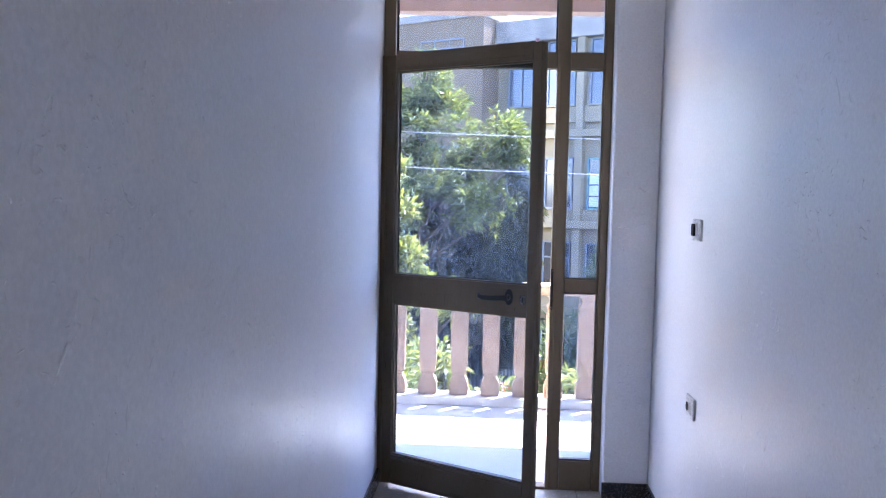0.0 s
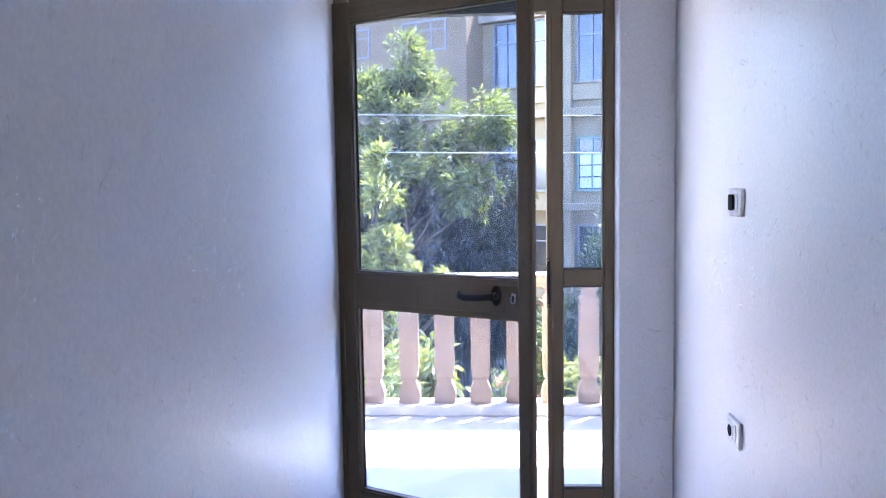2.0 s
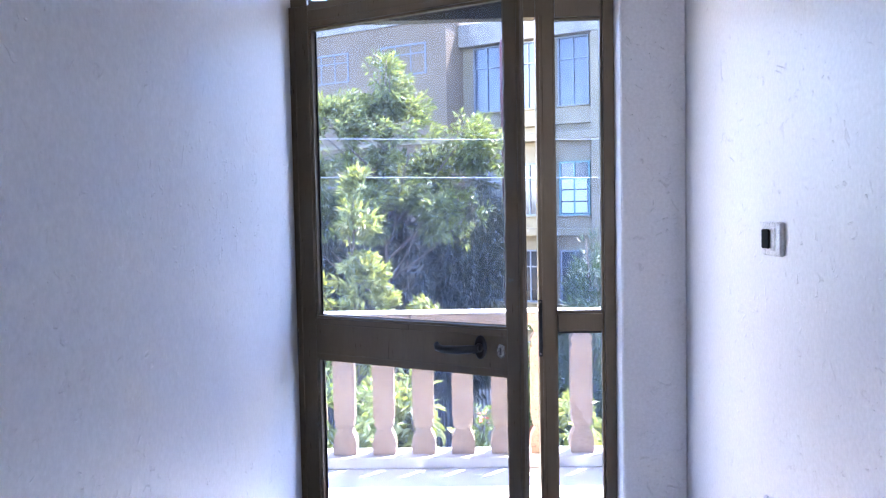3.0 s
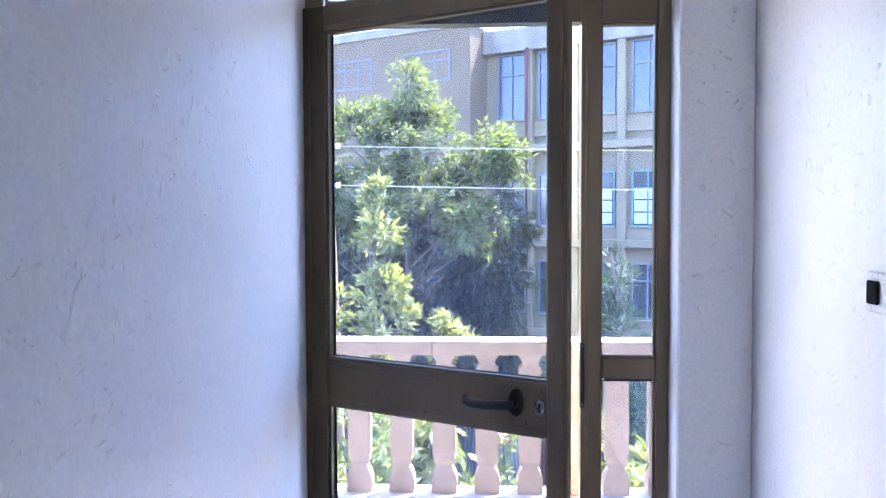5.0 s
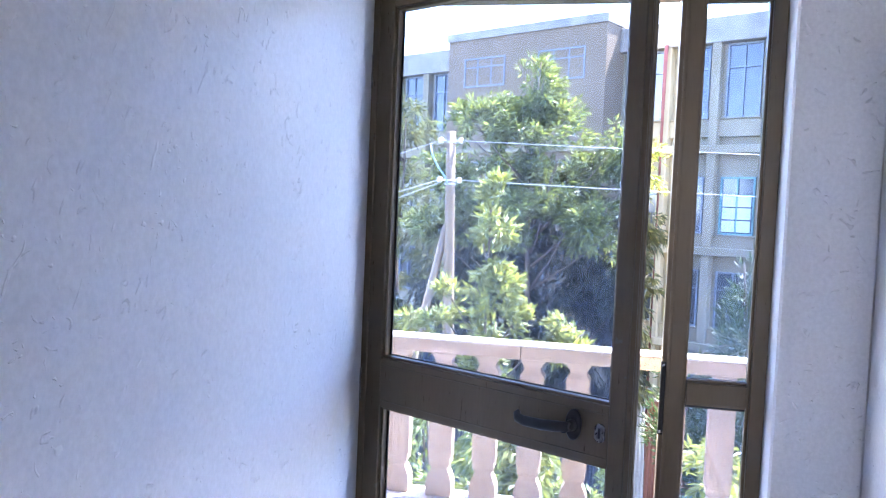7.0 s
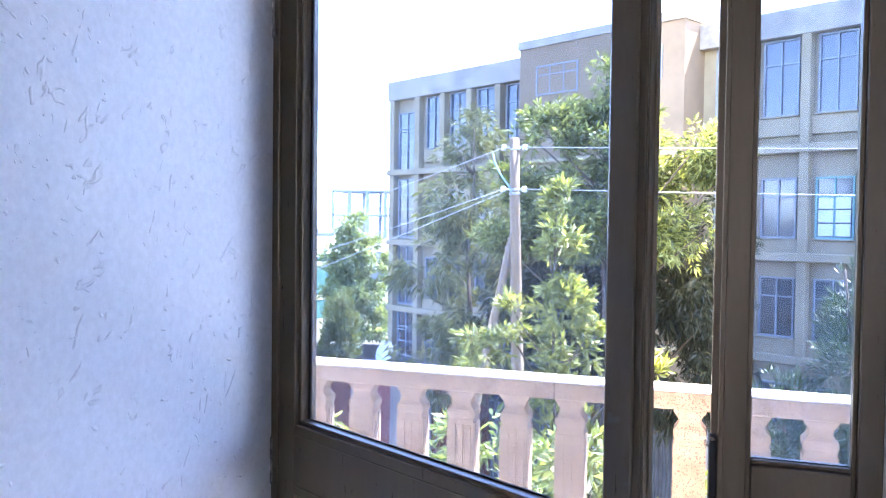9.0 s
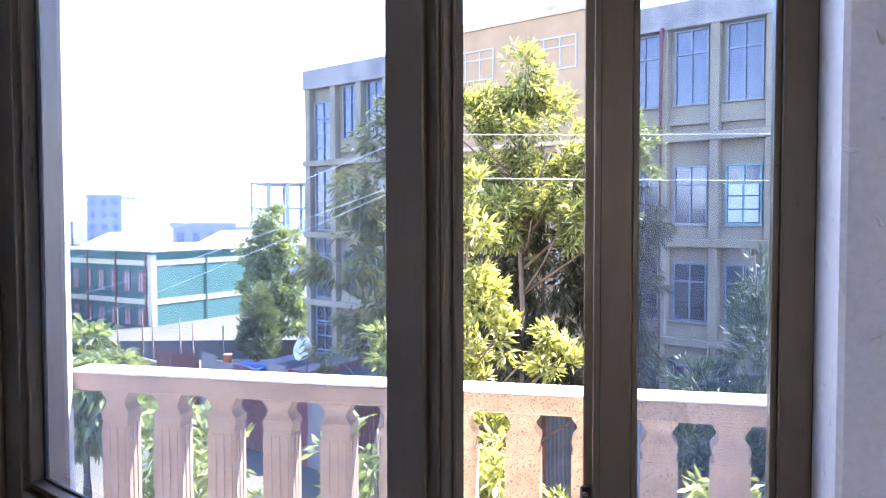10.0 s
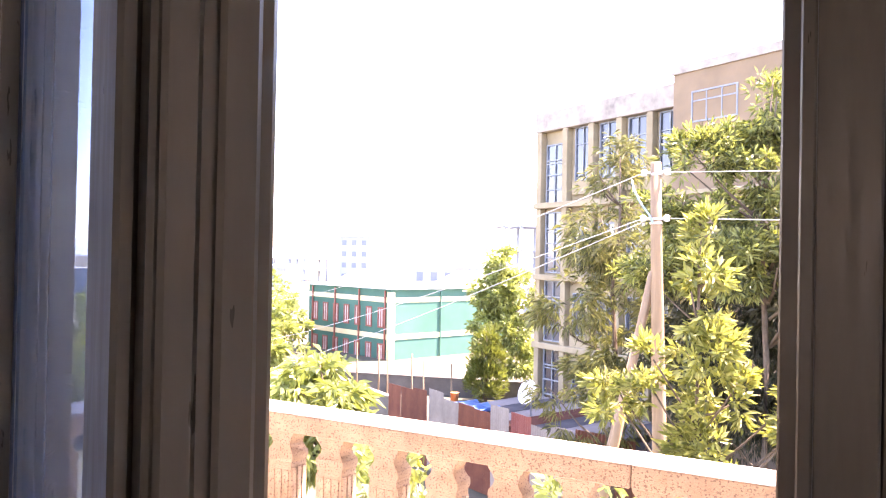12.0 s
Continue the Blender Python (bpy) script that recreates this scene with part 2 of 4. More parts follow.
solid("wall_right", boxes((XR, YB, 0, XR + 0.2, YE + 0.2, ZC)), M_WALL, "white trowelled plaster wall with a switch and a socket", "wall", kind="structure")
solid("wall_end", boxes((1.1345, YE, 0, XR - 0.0005, 0.09, ZC), (XL, YE, 2.735, 1.134, 0.09, ZC), bevel=0.006), M_WALL, "white plaster wall around the balcony door", "wall", kind="structure")
solid("wall_back", boxes((XL - 0.2, YB - 0.2, 0, XR + 0.2, YB, ZC)), M_WALL, "plain white plaster wall closing the passage", "wall", kind="structure")
solid("ceiling", boxes((XL - 0.2, YB - 0.2, ZC, XR + 0.2, 0.09, ZC + 0.15)), M_CEIL, "plain white painted ceiling", "ceiling", kind="structure")
floor = solid("floor", boxes((XL - 0.2, YB - 0.2, -0.15, XR + 0.2, 0.09, -0.006)), M_GROUT, "pale grey tiled floor of the passage", "floor", kind="structure")
solid("baseboard_left", boxes((XL, YB, 0, XL + 0.012, -0.004, 0.09), bevel=0.002), M_BASE, "black polished tile baseboard", "baseboard", kind="structure")
solid("baseboard_right", boxes((XR - 0.012, YB, 0, XR, YE - 0.012, 0.09), bevel=0.002), M_BASE, "black polished tile baseboard", "baseboard", kind="structure")
solid("baseboard_end", boxes((1.130, YE - 0.012, 0, XR - 0.0005, YE, 0.09), bevel=0.002), M_BASE, "black polished tile baseboard", "baseboard", kind="structure")

# fixed frame with side light and fanlight
frame_1 = thing("door_frame", "bronze aluminium door frame with side light and fanlight", "door frame", kind="structure", at=(0, 0, 0))
FY = 0.055
XF0, XF1, XP0, XP1, XG1 = XL, 1.134, 0.860, 0.920, 1.096


def profile_bar(x0, z0, x1, z1, bead):
    """A frame member with a proud face and a lower glazing bead on the sides that are named."""
    items = [(x0, 0.0, z0, x1, FY, z1)]
    b = 0.008
    if "l" in bead:
        items.append((x0 - b, 0.014, z0, x0, FY - 0.012, z1))
    if "r" in bead:
        items.append((x1, 0.014, z0, x1 + b, FY - 0.012, z1))
    if "d" in bead:
        items.append((x0, 0.014, z0 - b, x1, FY - 0.012, z0))
    if "u" in bead:
        items.append((x0, 0.014, z1, x1, FY - 0.012, z1 + b))
    return boxes(*items, bevel=0.0015)


part("jamb", profile_bar(XF0, 0, XF0 + 0.058, 2.73, ""), M_BRONZE, frame_1)
part("jamb", profile_bar(XG1, 0, XF1, 2.73, "l"), M_BRONZE, frame_1)
part("mullion", boxes((XP0, 0, 0, XP1, FY, 2.73), (XP0 + 0.012, -0.006, 0, XP0 + 0.022, 0, 2.14), (XP1, 0.014, 0, XP1 + 0.008, FY - 0.012, 2.73), bevel=0.0015), M_BRONZE, frame_1)
part("head", profile_bar(XF0 + 0.067, 2.665, XP0 - 0.001, 2.73, "d"), M_BRONZE, frame_1)
part("head", profile_bar(XP1 + 0.001, 2.665, XG1 - 0.001, 2.73, "d"), M_BRONZE, frame_1)
part("transom", profile_bar(XF0 + 0.067, 2.134, XP0 - 0.001, 2.208, "u"), M_BRONZE, frame_1)
part("transom", profile_bar(XP1 + 0.009, 2.134, XG1 - 0.009, 2.208, "ud"), M_BRONZE, frame_1)
part("mid_rail", profile_bar(XP1 + 0.009, 1.024, XG1 - 0.009, 1.082, "ud"), M_BRONZE, frame_1)
part("bottom_rail", profile_bar(XP1 + 0.009, 0.0, XG1 - 0.009, 0.150, "u"), M_BRONZE, frame_1)
part("threshold", boxes((XF0 + 0.067, 0.0, -0.004, XP0 - 0.001, FY + 0.02, 0.012), bevel=0.003), M_BRONZE, frame_1)
for x0, z0, x1, z1 in ((XF0 + 0.06, 2.20, XP0 + 0.004, 2.67), (XP1 - 0.004, 2.20, XG1 + 0.004, 2.67), (XP1 - 0.004, 1.08, XG1 + 0.004, 2.145), (XP1 - 0.004, 0.145, XG1 + 0.004, 1.02)):
    pane = part("pane", boxes((x0, 0.026, z0, x1, 0.030, z1)), M_GLASS, frame_1, "blue-tinted glass pane")
    pane.visible_shadow = False
    g = 0.012
    part("gasket", boxes((x0, 0.0235, z0, x0 + g, 0.0255, z1), (x1 - g, 0.0235, z0, x1, 0.0255, z1), (x0 + g, 0.0235, z0, x1 - g, 0.0255, z0 + g), (x0 + g, 0.0235, z1 - g, x1 - g, 0.0255, z1)), M_GASKET, frame_1)
strike = part("strike_plate", boxes((XP0 - 0.003, -0.0005, 0.93, XP0 + 0.011, -0.010, 1.135), bevel=0.002), M_BLACK, frame_1, "black metal strike plate")
part("screw", boxes((XP0, -0.013, 1.122, XP0 + 0.008, -0.010, 1.130), bevel=0.002), M_CHROME, strike)
part("screw", boxes((XP0, -0.013, 0.936, XP0 + 0.008, -0.010, 0.944), bevel=0.002), M_CHROME, strike)

# door leaf, standing ajar into the passage
LEAF = Matrix.Translation((0.0, -0.012, 0.0)) @ Matrix.Rotation(radians(-27.9), 4, "Z")
door = thing("door_1", "bronze aluminium balcony door with two glass panes, standing ajar", "door", kind="structure", at=LEAF)
LW, FV, BV = 0.878, -0.016, 0.026   # width of the leaf, its room face and its outer face
E0, E1 = 0.083, 0.826      # glass edges along the leaf
part("stile", boxes((0.004, FV, 0.025, E0, BV, 2.180), (-0.004, FV - 0.006, 0.025, 0.028, FV, 2.180), (E0, FV + 0.010, 0.03, E0 + 0.008, BV - 0.004, 2.17), bevel=0.0015), M_BRONZE, door)
part("stile", boxes((E1, FV + 0.006, 0.025, LW, BV - 0.004, 2.180), (E1, FV, 0.025, LW - 0.010, FV + 0.006, 2.180), (LW, FV + 0.008, 0.025, LW + 0.003, FV + 0.018, 2.180), (LW, FV + 0.022, 0.025, LW + 0.003, FV + 0.033, 2.180),
     (E1 - 0.008, FV + 0.010, 0.03, E1, BV - 0.004, 2.17), (E1, BV - 0.004, 0.025, E1 + 0.010, BV, 2.180), bevel=0.0015), M_BRONZE, door)
for name, z0, z1 in (("bottom_rail", 0.025, 0.170), ("mid_rail", 0.947, 1.090), ("top_rail", 2.102, 2.180)):
    part(name, boxes((E0 + 0.0005, FV + 0.0005, z0, E1 - 0.0005, BV, z1), (E0 + 0.001, FV + 0.010, z0 - 0.008, E1 - 0.001, BV - 0.004, z0), (E0 + 0.001, FV + 0.010, z1, E1 - 0.001, BV - 0.004, z1 + 0.008),
         (E0 + 0.002, FV - 0.002, z0 + 0.018, E1 - 0.002, FV + 0.0005, z0 + 0.021), (E0 + 0.002, FV - 0.002, z1 - 0.021, E1 - 0.002, FV + 0.0005, z1 - 0.018), bevel=0.001), M_BRONZE, door)
for z0, z1 in ((0.165, 0.950), (1.087, 2.107)):
    pane = part("pane", boxes((E0 - 0.003, 0.016, z0, E1 + 0.003, 0.020, z1)), M_GLASS, door, "blue-tinted glass pane with dried water spots")
    pane.visible_shadow = False
    g = 0.014
    part("gasket", boxes((E0 - 0.003, 0.0125, z0, E0 + g, 0.0155, z1), (E1 - g, 0.0125, z0, E1 + 0.003, 0.0155, z1), (E0 + g, 0.0125, z0, E1 - g, 0.0155, z0 + g), (E0 + g, 0.0125, z1 - g, E1 - g, 0.0155, z1)), M_GASKET, door)
# lever handle on an oval rose
hx, hz = 0.738, 1.032
ROSE = Matrix.Translation((hx, FV, hz))
OUT = Matrix.Rotation(radians(90), 4, "X")
bm = bmesh.new()
lathe(bm, [(0.022, 0.0), (0.0235, 0.003), (0.0235, 0.012), (0.019, 0.016)], 24, m=ROSE @ Matrix.Diagonal((0.85, 1, 1.6, 1)) @ OUT)
lathe(bm, [(0.015, 0.012), (0.0125, 0.028), (0.0125, 0.054)], 16, m=ROSE @ OUT)
handle = part("door_handle", bm, M_BLACK, door, "black lever handle with a curved grip")
bm = bmesh.new()
tube(bm, [(hx + 0.012, FV - 0.046, hz + 0.003), (hx - 0.02, FV - 0.051, hz - 0.001), (hx - 0.06, FV - 0.053, hz - 0.005), (hx - 0.11, FV - 0.053, hz - 0.006), (hx - 0.130, FV - 0.050, hz - 0.003), (hx - 0.138, FV - 0.044, hz + 0.006), (hx - 0.136, FV - 0.038, hz + 0.012)],
     [0.011, 0.0135, 0.0130, 0.0125, 0.0120, 0.009, 0.005], 14)
part("grip", bm, M_BLACK, handle)
bm = bmesh.new()
for k in range(2):
    lathe(bm, [(0.0135, 0.0), (0.0135, 0.004), (0.009, 0.006)], 16, m=Matrix.Translation((0.806, FV, 1.033 - 0.018 * k)) @ OUT)
box(bm, 0.7935, FV - 0.0045, 1.015, 0.8185, FV, 1.033)
lock = part("lock_escutcheon", bm, M_CHROME, door, "worn chrome lock escutcheon")
part("keyhole", boxes((0.803, FV - 0.0075, 1.012, 0.809, FV - 0.0048, 1.036), bevel=0.001), M_BLACK, lock)
for z in (1.925, 1.002, 0.235):
    bm = bmesh.new()
    lathe(bm, [(0.007, 0), (0.011, 0.003), (0.011, 0.047), (0.008, 0.049), (0.011, 0.051), (0.011, 0.097), (0.007, 0.100)], 12, at=(0.0, -0.019, z - 0.05))
    part("hinge", bm, M_CHROME, door, "barrel hinge")

# wall fittings on the long wall


def wall_plate(name, y, z, label):
    t = thing(name, label, name.replace("_", " "), at=(XR, y, z))
    bm = boxes((-0.012, -0.058, -0.042, 0.0, 0.058, 0.042), bevel=0.004)
    part("cover_plate", bm, M_PLASTIC, t)
    if name == "light_switch":
        part("frame", boxes((-0.0145, -0.030, -0.028, -0.0122, 0.042, 0.028), bevel=0.001), M_PLASTIC, t)
        part("rocker", boxes((-0.021, -0.006, -0.024, -0.0147, 0.039, 0.024), bevel=0.003), M_MATTE, t, "black switch rocker")
    else:
        part("frame", boxes((-0.0145, -0.030, -0.028, -0.0122, 0.042, 0.028), bevel=0.001), M_PLASTIC, t)
        part("socket_face", boxes((-0.0165, -0.010, -0.024, -0.0147, 0.038, 0.024), bevel=0.001), M_PLASTIC, t)
        bm = bmesh.new()
        lathe(bm, [(0.018, 0), (0.018, 0.0012), (0.017, 0.0014)], 20, m=Matrix.Translation((-0.0167, 0.014, 0)) @ Matrix.Rotation(radians(-90), 4, "Y"))
        part("socket_well", bm, M_MATTE, t, "black round socket well")
    return t


wall_plate("light_switch", -0.875, 1.376, "white light switch plate with a black rocker on the wall")
wall_plate("power_socket", -0.885, 0.682, "white power socket plate with a black face on the wall")

# ---- balcony ----
YR0, YR1, ZT = 1.62, 1.80, 0.865
BX0, BX1 = -1.62, 3.4
solid("balcony_floor", boxes((BX0 - 0.1, 0.09, -0.22, BX1 + 0.1, YR1 + 0.06, -0.012), bevel=0.01), M_BALC, "pale tiled balcony floor in full sun", "floor", kind="structure")
solid("balcony_ceiling", boxes((BX0 - 0.1, 0.09, 2.92, BX1 + 0.1, 1.80, 3.10), (BX0 - 0.1, 1.66, 2.80, BX1 + 0.1, 1.80, 2.92)), M_SOFFIT, "salmon painted slab and edge beam over the balcony", "ceiling", kind="structure")
solid("wall_outside", boxes((-8.0, 0.0, -5.8, XL - 0.2, 0.09, 6.0), (XF1 + 0.245, 0.0, -5.8, 8.0, 0.09, 6.0), (XL - 0.2, 0.0, -5.8, XF1 + 0.245, 0.09, -0.22), (XL - 0.2, 0.0, ZC + 0.15, XF1 + 0.245, 0.09, 6.0)), M_EXTWALL, "rendered outside wall of the house", "wall", kind="structure")

railing = thing("balustrade", "tan washed-stone balustrade with shaped balusters and a pale cap", "railing", kind="structure", at=(0, YR0, 0))
PITCH, W0 = 0.2285, 0.062
ZP, ZH = 0.055, 0.800        # top of the plinth, foot of the beam
BD = 0.085                  # depth of a baluster
RX0 = -1.215
for x0, x1 in ((RX0, 0.2785), (0.2815, BX1)):
    part("beam", boxes((x0, 0.038, ZH, x1, YR1 - YR0, ZT + 0.003), bevel=0.004), M_STONE, railing)
part("cap", boxes((RX0 - 0.02, 0.036, ZT + 0.003, BX1, YR1 - YR0 + 0.004, ZT + 0.012), bevel=0.003), M_RAILTOP, railing, "pale cap with its sunlit white put into the colour")
part("plinth", boxes((BX0 - 0.1, -0.01, -0.0125, BX1, YR1 - YR0, ZP), bevel=0.006), M_RAILTOP, railing)


def baluster_mesh():
    """A square baluster: waisted head, collar, grooved shaft and a scrolled foot."""
    prof = [(ZP - 0.002, 0.066), (0.075, 0.069), (0.105, 0.070), (0.13, 0.068), (0.155, 0.062), (0.175, 0.053), (0.192, 0.043), (0.205, 0.042), (0.216, 0.050), (0.224, 0.056), (0.238, 0.057), (0.244, 0.054),
            (0.690, 0.055), (0.697, 0.060), (0.712, 0.062), (0.724, 0.060), (0.730, 0.054), (0.742, 0.045), (0.752, 0.041), (0.762, 0.042), (0.774, 0.047), (0.784, 0.055), (0.791, 0.060), (ZH + 0.001, 0.062)]
    bm = bmesh.new()
    rings = []
    for z, w in prof:
        d = 0.5 * BD * (0.6 + 0.4 * w / 0.055)
        c = 0.09
        rings.append([bm.verts.new((sx * w * 0.98, c + sy * d, z)) for sx, sy in ((-1, -1), (1, -1), (1, 1), (-1, 1))])
    for a, b in zip(rings, rings[1:]):
        for k in range(4):
            bm.faces.new((a[k], a[(k + 1) % 4], b[(k + 1) % 4], b[k]))
    bm.faces.new(rings[0][::-1])
    bm.faces.new(rings[-1])
    # ribs on the shaft, leaving grooves between them
    for sx in (-0.044, -0.011, 0.022):
        box(bm, sx, 0.09 - BD / 2 - 0.004, 0.27, sx + 0.021, 0.09 - BD / 2 + 0.002, 0.66)
    for s in (-1, 1):
        for sy in (0.050, 0.078, 0.106):
            box(bm, min(s * 0.050, s * 0.061), sy, 0.26, max(s * 0.050, s * 0.060), sy + 0.020, 0.67)
    return mesh_of("baluster", bm, M_STONE)


ME_BAL = baluster_mesh()
k0 = -4
for k in range(k0, 15):
    x = -0.115 + PITCH * k
    if x < BX1 - 0.1:
        ob = new("baluster", ME_BAL)
        ob.parent = railing
        ob.location = (x, 0, 0.0)
# return of the balustrade to the house on the open side
side_rail = thing("balustrade", "tan washed-stone side balustrade with shaped balusters", "railing", kind="structure", at=Matrix.Translation((BX0 + 0.06, YR0 - 0.02, 0)) @ Matrix.Rotation(radians(90), 4, "Z"))
part("beam", boxes((-1.48, 0.0, ZH, -0.02, 0.18, ZT + 0.003), bevel=0.006), M_STONE, side_rail)
part("cap", boxes((-1.48, -0.002, ZT + 0.003, -0.02, 0.184, ZT + 0.012), bevel=0.003), M_RAILTOP, side_rail)
for k in range(6):
    ob = new("baluster", ME_BAL)
    ob.parent = side_rail
    ob.location = (-0.18 - PITCH * k, 0, 0)
bm = bmesh.new()
lathe(bm, [(0.24, 0.0), (0.24, 0.06), (0.225, 0.10), (0.205, 0.20), (0.175, 0.30), (0.155, 0.40), (0.148, 0.48), (0.146, 2.0), (0.146, 2.93)], 40)
col = solid("column", bm, M_COLUMN, "round white granulated column at the balcony corner", "column", kind="structure")
col.location = (-1.32, 1.56, -0.012)
# the balcony is closed by a wall at its far side
solid("balcony_side_wall", boxes((BX1, 0.09, -0.2, BX1 + 0.15, 1.86, 2.92)), M_EXTWALL, "rendered wall at the end of the balcony", "wall", kind="structure")

# ---- outdoors ----
ZG = -5.8
M_GROUND = surface("dry_earth_and_grass", (0.05, 0.055, 0.03), (0.12, 0.10, 0.07), 0.25, 6, 0.95, bump=0.3)
M_TAN = surface("tan_facade_render", (0.20, 0.14, 0.086), (0.27, 0.19, 0.12), 0.5, 2.5, 0.9, bump=0)
M_CREAM = surface("cream_facade_render", (0.26, 0.21, 0.13), (0.37, 0.30, 0.19), 0.8, 3, 0.9, bump=0, specks=(5, 0.70, (0.34, 0.28, 0.2)))
M_WEATHER = surface("weathered_parapet", (0.20, 0.18, 0.155), (0.46, 0.40, 0.33), 1.6, 5, 0.9, bump=0)
M_PIPE = surface("red_oxide_paint", (0.16, 0.035, 0.03), (0.24, 0.06, 0.05), 3, 40, 0.6)
M_WINFRAME = surface("grey_window_steel", (0.17, 0.20, 0.23), (0.25, 0.28, 0.31), 4, 40, 0.5)
M_TEALFRAME = surface("teal_window_paint", (0.10, 0.28, 0.27), (0.16, 0.38, 0.36), 4, 40, 0.5)
M_DARKGLASS = surface("window_glass", (0.03, 0.04, 0.06), (0.07, 0.09, 0.12), 0.5, 0.9, 0.13, 0, 0, vary=0.5, gloss=0.9)
# pale colour standing in for daylight behind the glass
M_LIGHTGLASS = surface("painted_daylight_pane", (0.6, 0.66, 0.66), (0.75, 0.78, 0.76), 3, 20, 0.15, 0, 0)
M_GREEN = surface("green_wall_paint", (0.032, 0.115, 0.085), (0.05, 0.155, 0.115), 0.4, 10, 0.85)
M_YELLOW = surface("yellow_band_paint", (0.62, 0.50, 0.28), (0.72, 0.60, 0.36), 0.8, 10, 0.85)
M_BROWNWIN = surface("red_brown_window_paint", (0.22, 0.06, 0.04), (0.32, 0.1, 0.07), 2, 10, 0.6)
M_PINKPANE = surface("pinkish_window_pane", (0.42, 0.27, 0.25), (0.58, 0.42, 0.40), 2, 10, 0.6)
M_ROOF = surface("sheet_roof", (0.55, 0.55, 0.55), (0.68, 0.68, 0.67), 0.6, 10, 0.5, 0.2)
M_WOOD = surface("weathered_pole_wood", (0.20, 0.13, 0.075), (0.34, 0.24, 0.15), 5, 40, 0.9, 0, 0.5, 0.01, (1, 1, 0.1))
M_PORCELAIN = surface("porcelain", (0.6, 0.6, 0.58), (0.75, 0.74, 0.72), 8, 40, 0.2)
M_WIRE = surface("aluminium_wire", (0.45, 0.45, 0.46), (0.6, 0.6, 0.6), 3, 30, 0.5, 0.4)
M_BARK = surface("bark", (0.07, 0.05, 0.035), (0.16, 0.12, 0.085), 4, 30, 0.95, 0, 0.6, 0.01)
M_LEAF_A = foliage("grevillea_leaf", (0.045, 0.06, 0.022), (0.34, 0.36, 0.13), 0.38)
M_LEAF_B = foliage("feathery_leaf", (0.075, 0.08, 0.042), (0.27, 0.265, 0.12), 0.4)
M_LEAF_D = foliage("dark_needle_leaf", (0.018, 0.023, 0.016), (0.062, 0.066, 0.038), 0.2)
M_LEAF_S = foliage("young_leaf", (0.12, 0.135, 0.04), (0.42, 0.41, 0.15), 0.45)
M_LEAF_C = foliage("cypress_leaf", (0.025, 0.05, 0.02), (0.06, 0.10, 0.035), 0.3)
M_LEAF_L = foliage("broad_leaf", (0.13, 0.16, 0.055), (0.36, 0.39, 0.16), 0.42, 0.3)
M_LEAF_Y = foliage("light_cone_leaf", (0.10, 0.12, 0.03), (0.18, 0.20, 0.06), 0.35)
# distance haze is put into the colour of these two
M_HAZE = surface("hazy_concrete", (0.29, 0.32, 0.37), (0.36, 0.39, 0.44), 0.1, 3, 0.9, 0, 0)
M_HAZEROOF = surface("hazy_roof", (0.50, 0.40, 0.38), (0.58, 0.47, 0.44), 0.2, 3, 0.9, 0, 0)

bm = bmesh.new()
vs = [bm.verts.new(p) for p in ((-2500, -2500, ZG), (2500, -2500, ZG), (2500, 2500, ZG), (-2500, 2500, ZG))]
bm.faces.new(vs)
solid("ground", bm, M_GROUND, "dry earth with patches of grass", "ground", kind="structure")

# long school-like block across the yard; u runs along its front, v out of it towards the house
BLD = Matrix(((0.883, 0.469, 0, -5.443), (-0.469, 0.883, 0, 25.458), (0, 0, 1, 0.3), (0, 0, 0, 1)))
ZB = ZG - 0.8               # foot of its walls, in the ground
UP = 7.9                   # the rain pipe
school = thing("school_building", "weathered cream and tan four-storey building with steel windows", "building", at=BLD)
DV = 0.9


def slab(name, mat, *sz, bevel=0.0, parent=None, label=""):
    for size in sz:
        part(name, boxes(size, bevel=bevel), mat, parent or school, label)


slab("wall", M_TAN, (0, 0, ZB, 6.30, 9.0, 7.5), label="plain tan projecting bay")
slab("parapet", M_WEATHER, (-0.05, -0.06, 7.25, 6.35, 9.0, 7.52))
slab("wall", M_CREAM, (-8.2, DV + 0.25, ZB, -0.0005, 9.0, 6.5), (6.3005, DV + 0.25, ZB, 20.0, 9.0, 6.5), label="recessed cream window wall")
slab("parapet", M_WEATHER, (-8.2, DV - 0.08, 6.45, -0.001, 9.0, 7.25), (6.301, DV - 0.08, 6.45, 20.0, 9.0, 7.18), bevel=0.02, label="stained parapet")
ROWS = ((4.3, 6.42), (0.93, 2.60), (-1.83, -0.15), (-4.6, -3.1))
SLABS = (3.38, 0.42, -2.4)
for z in SLABS:
    slab("floor_slab", M_CREAM, (-8.2, DV - 0.12, z - 0.12, -0.001, DV + 0.3, z + 0.12), (6.301, DV - 0.12, z - 0.12, 20.0, DV + 0.3, z + 0.12), bevel=0.02)
    slab("ledge", M_CREAM, (0.0, -0.10, z - 0.06, 6.30, 0.0, z + 0.08), bevel=0.01)


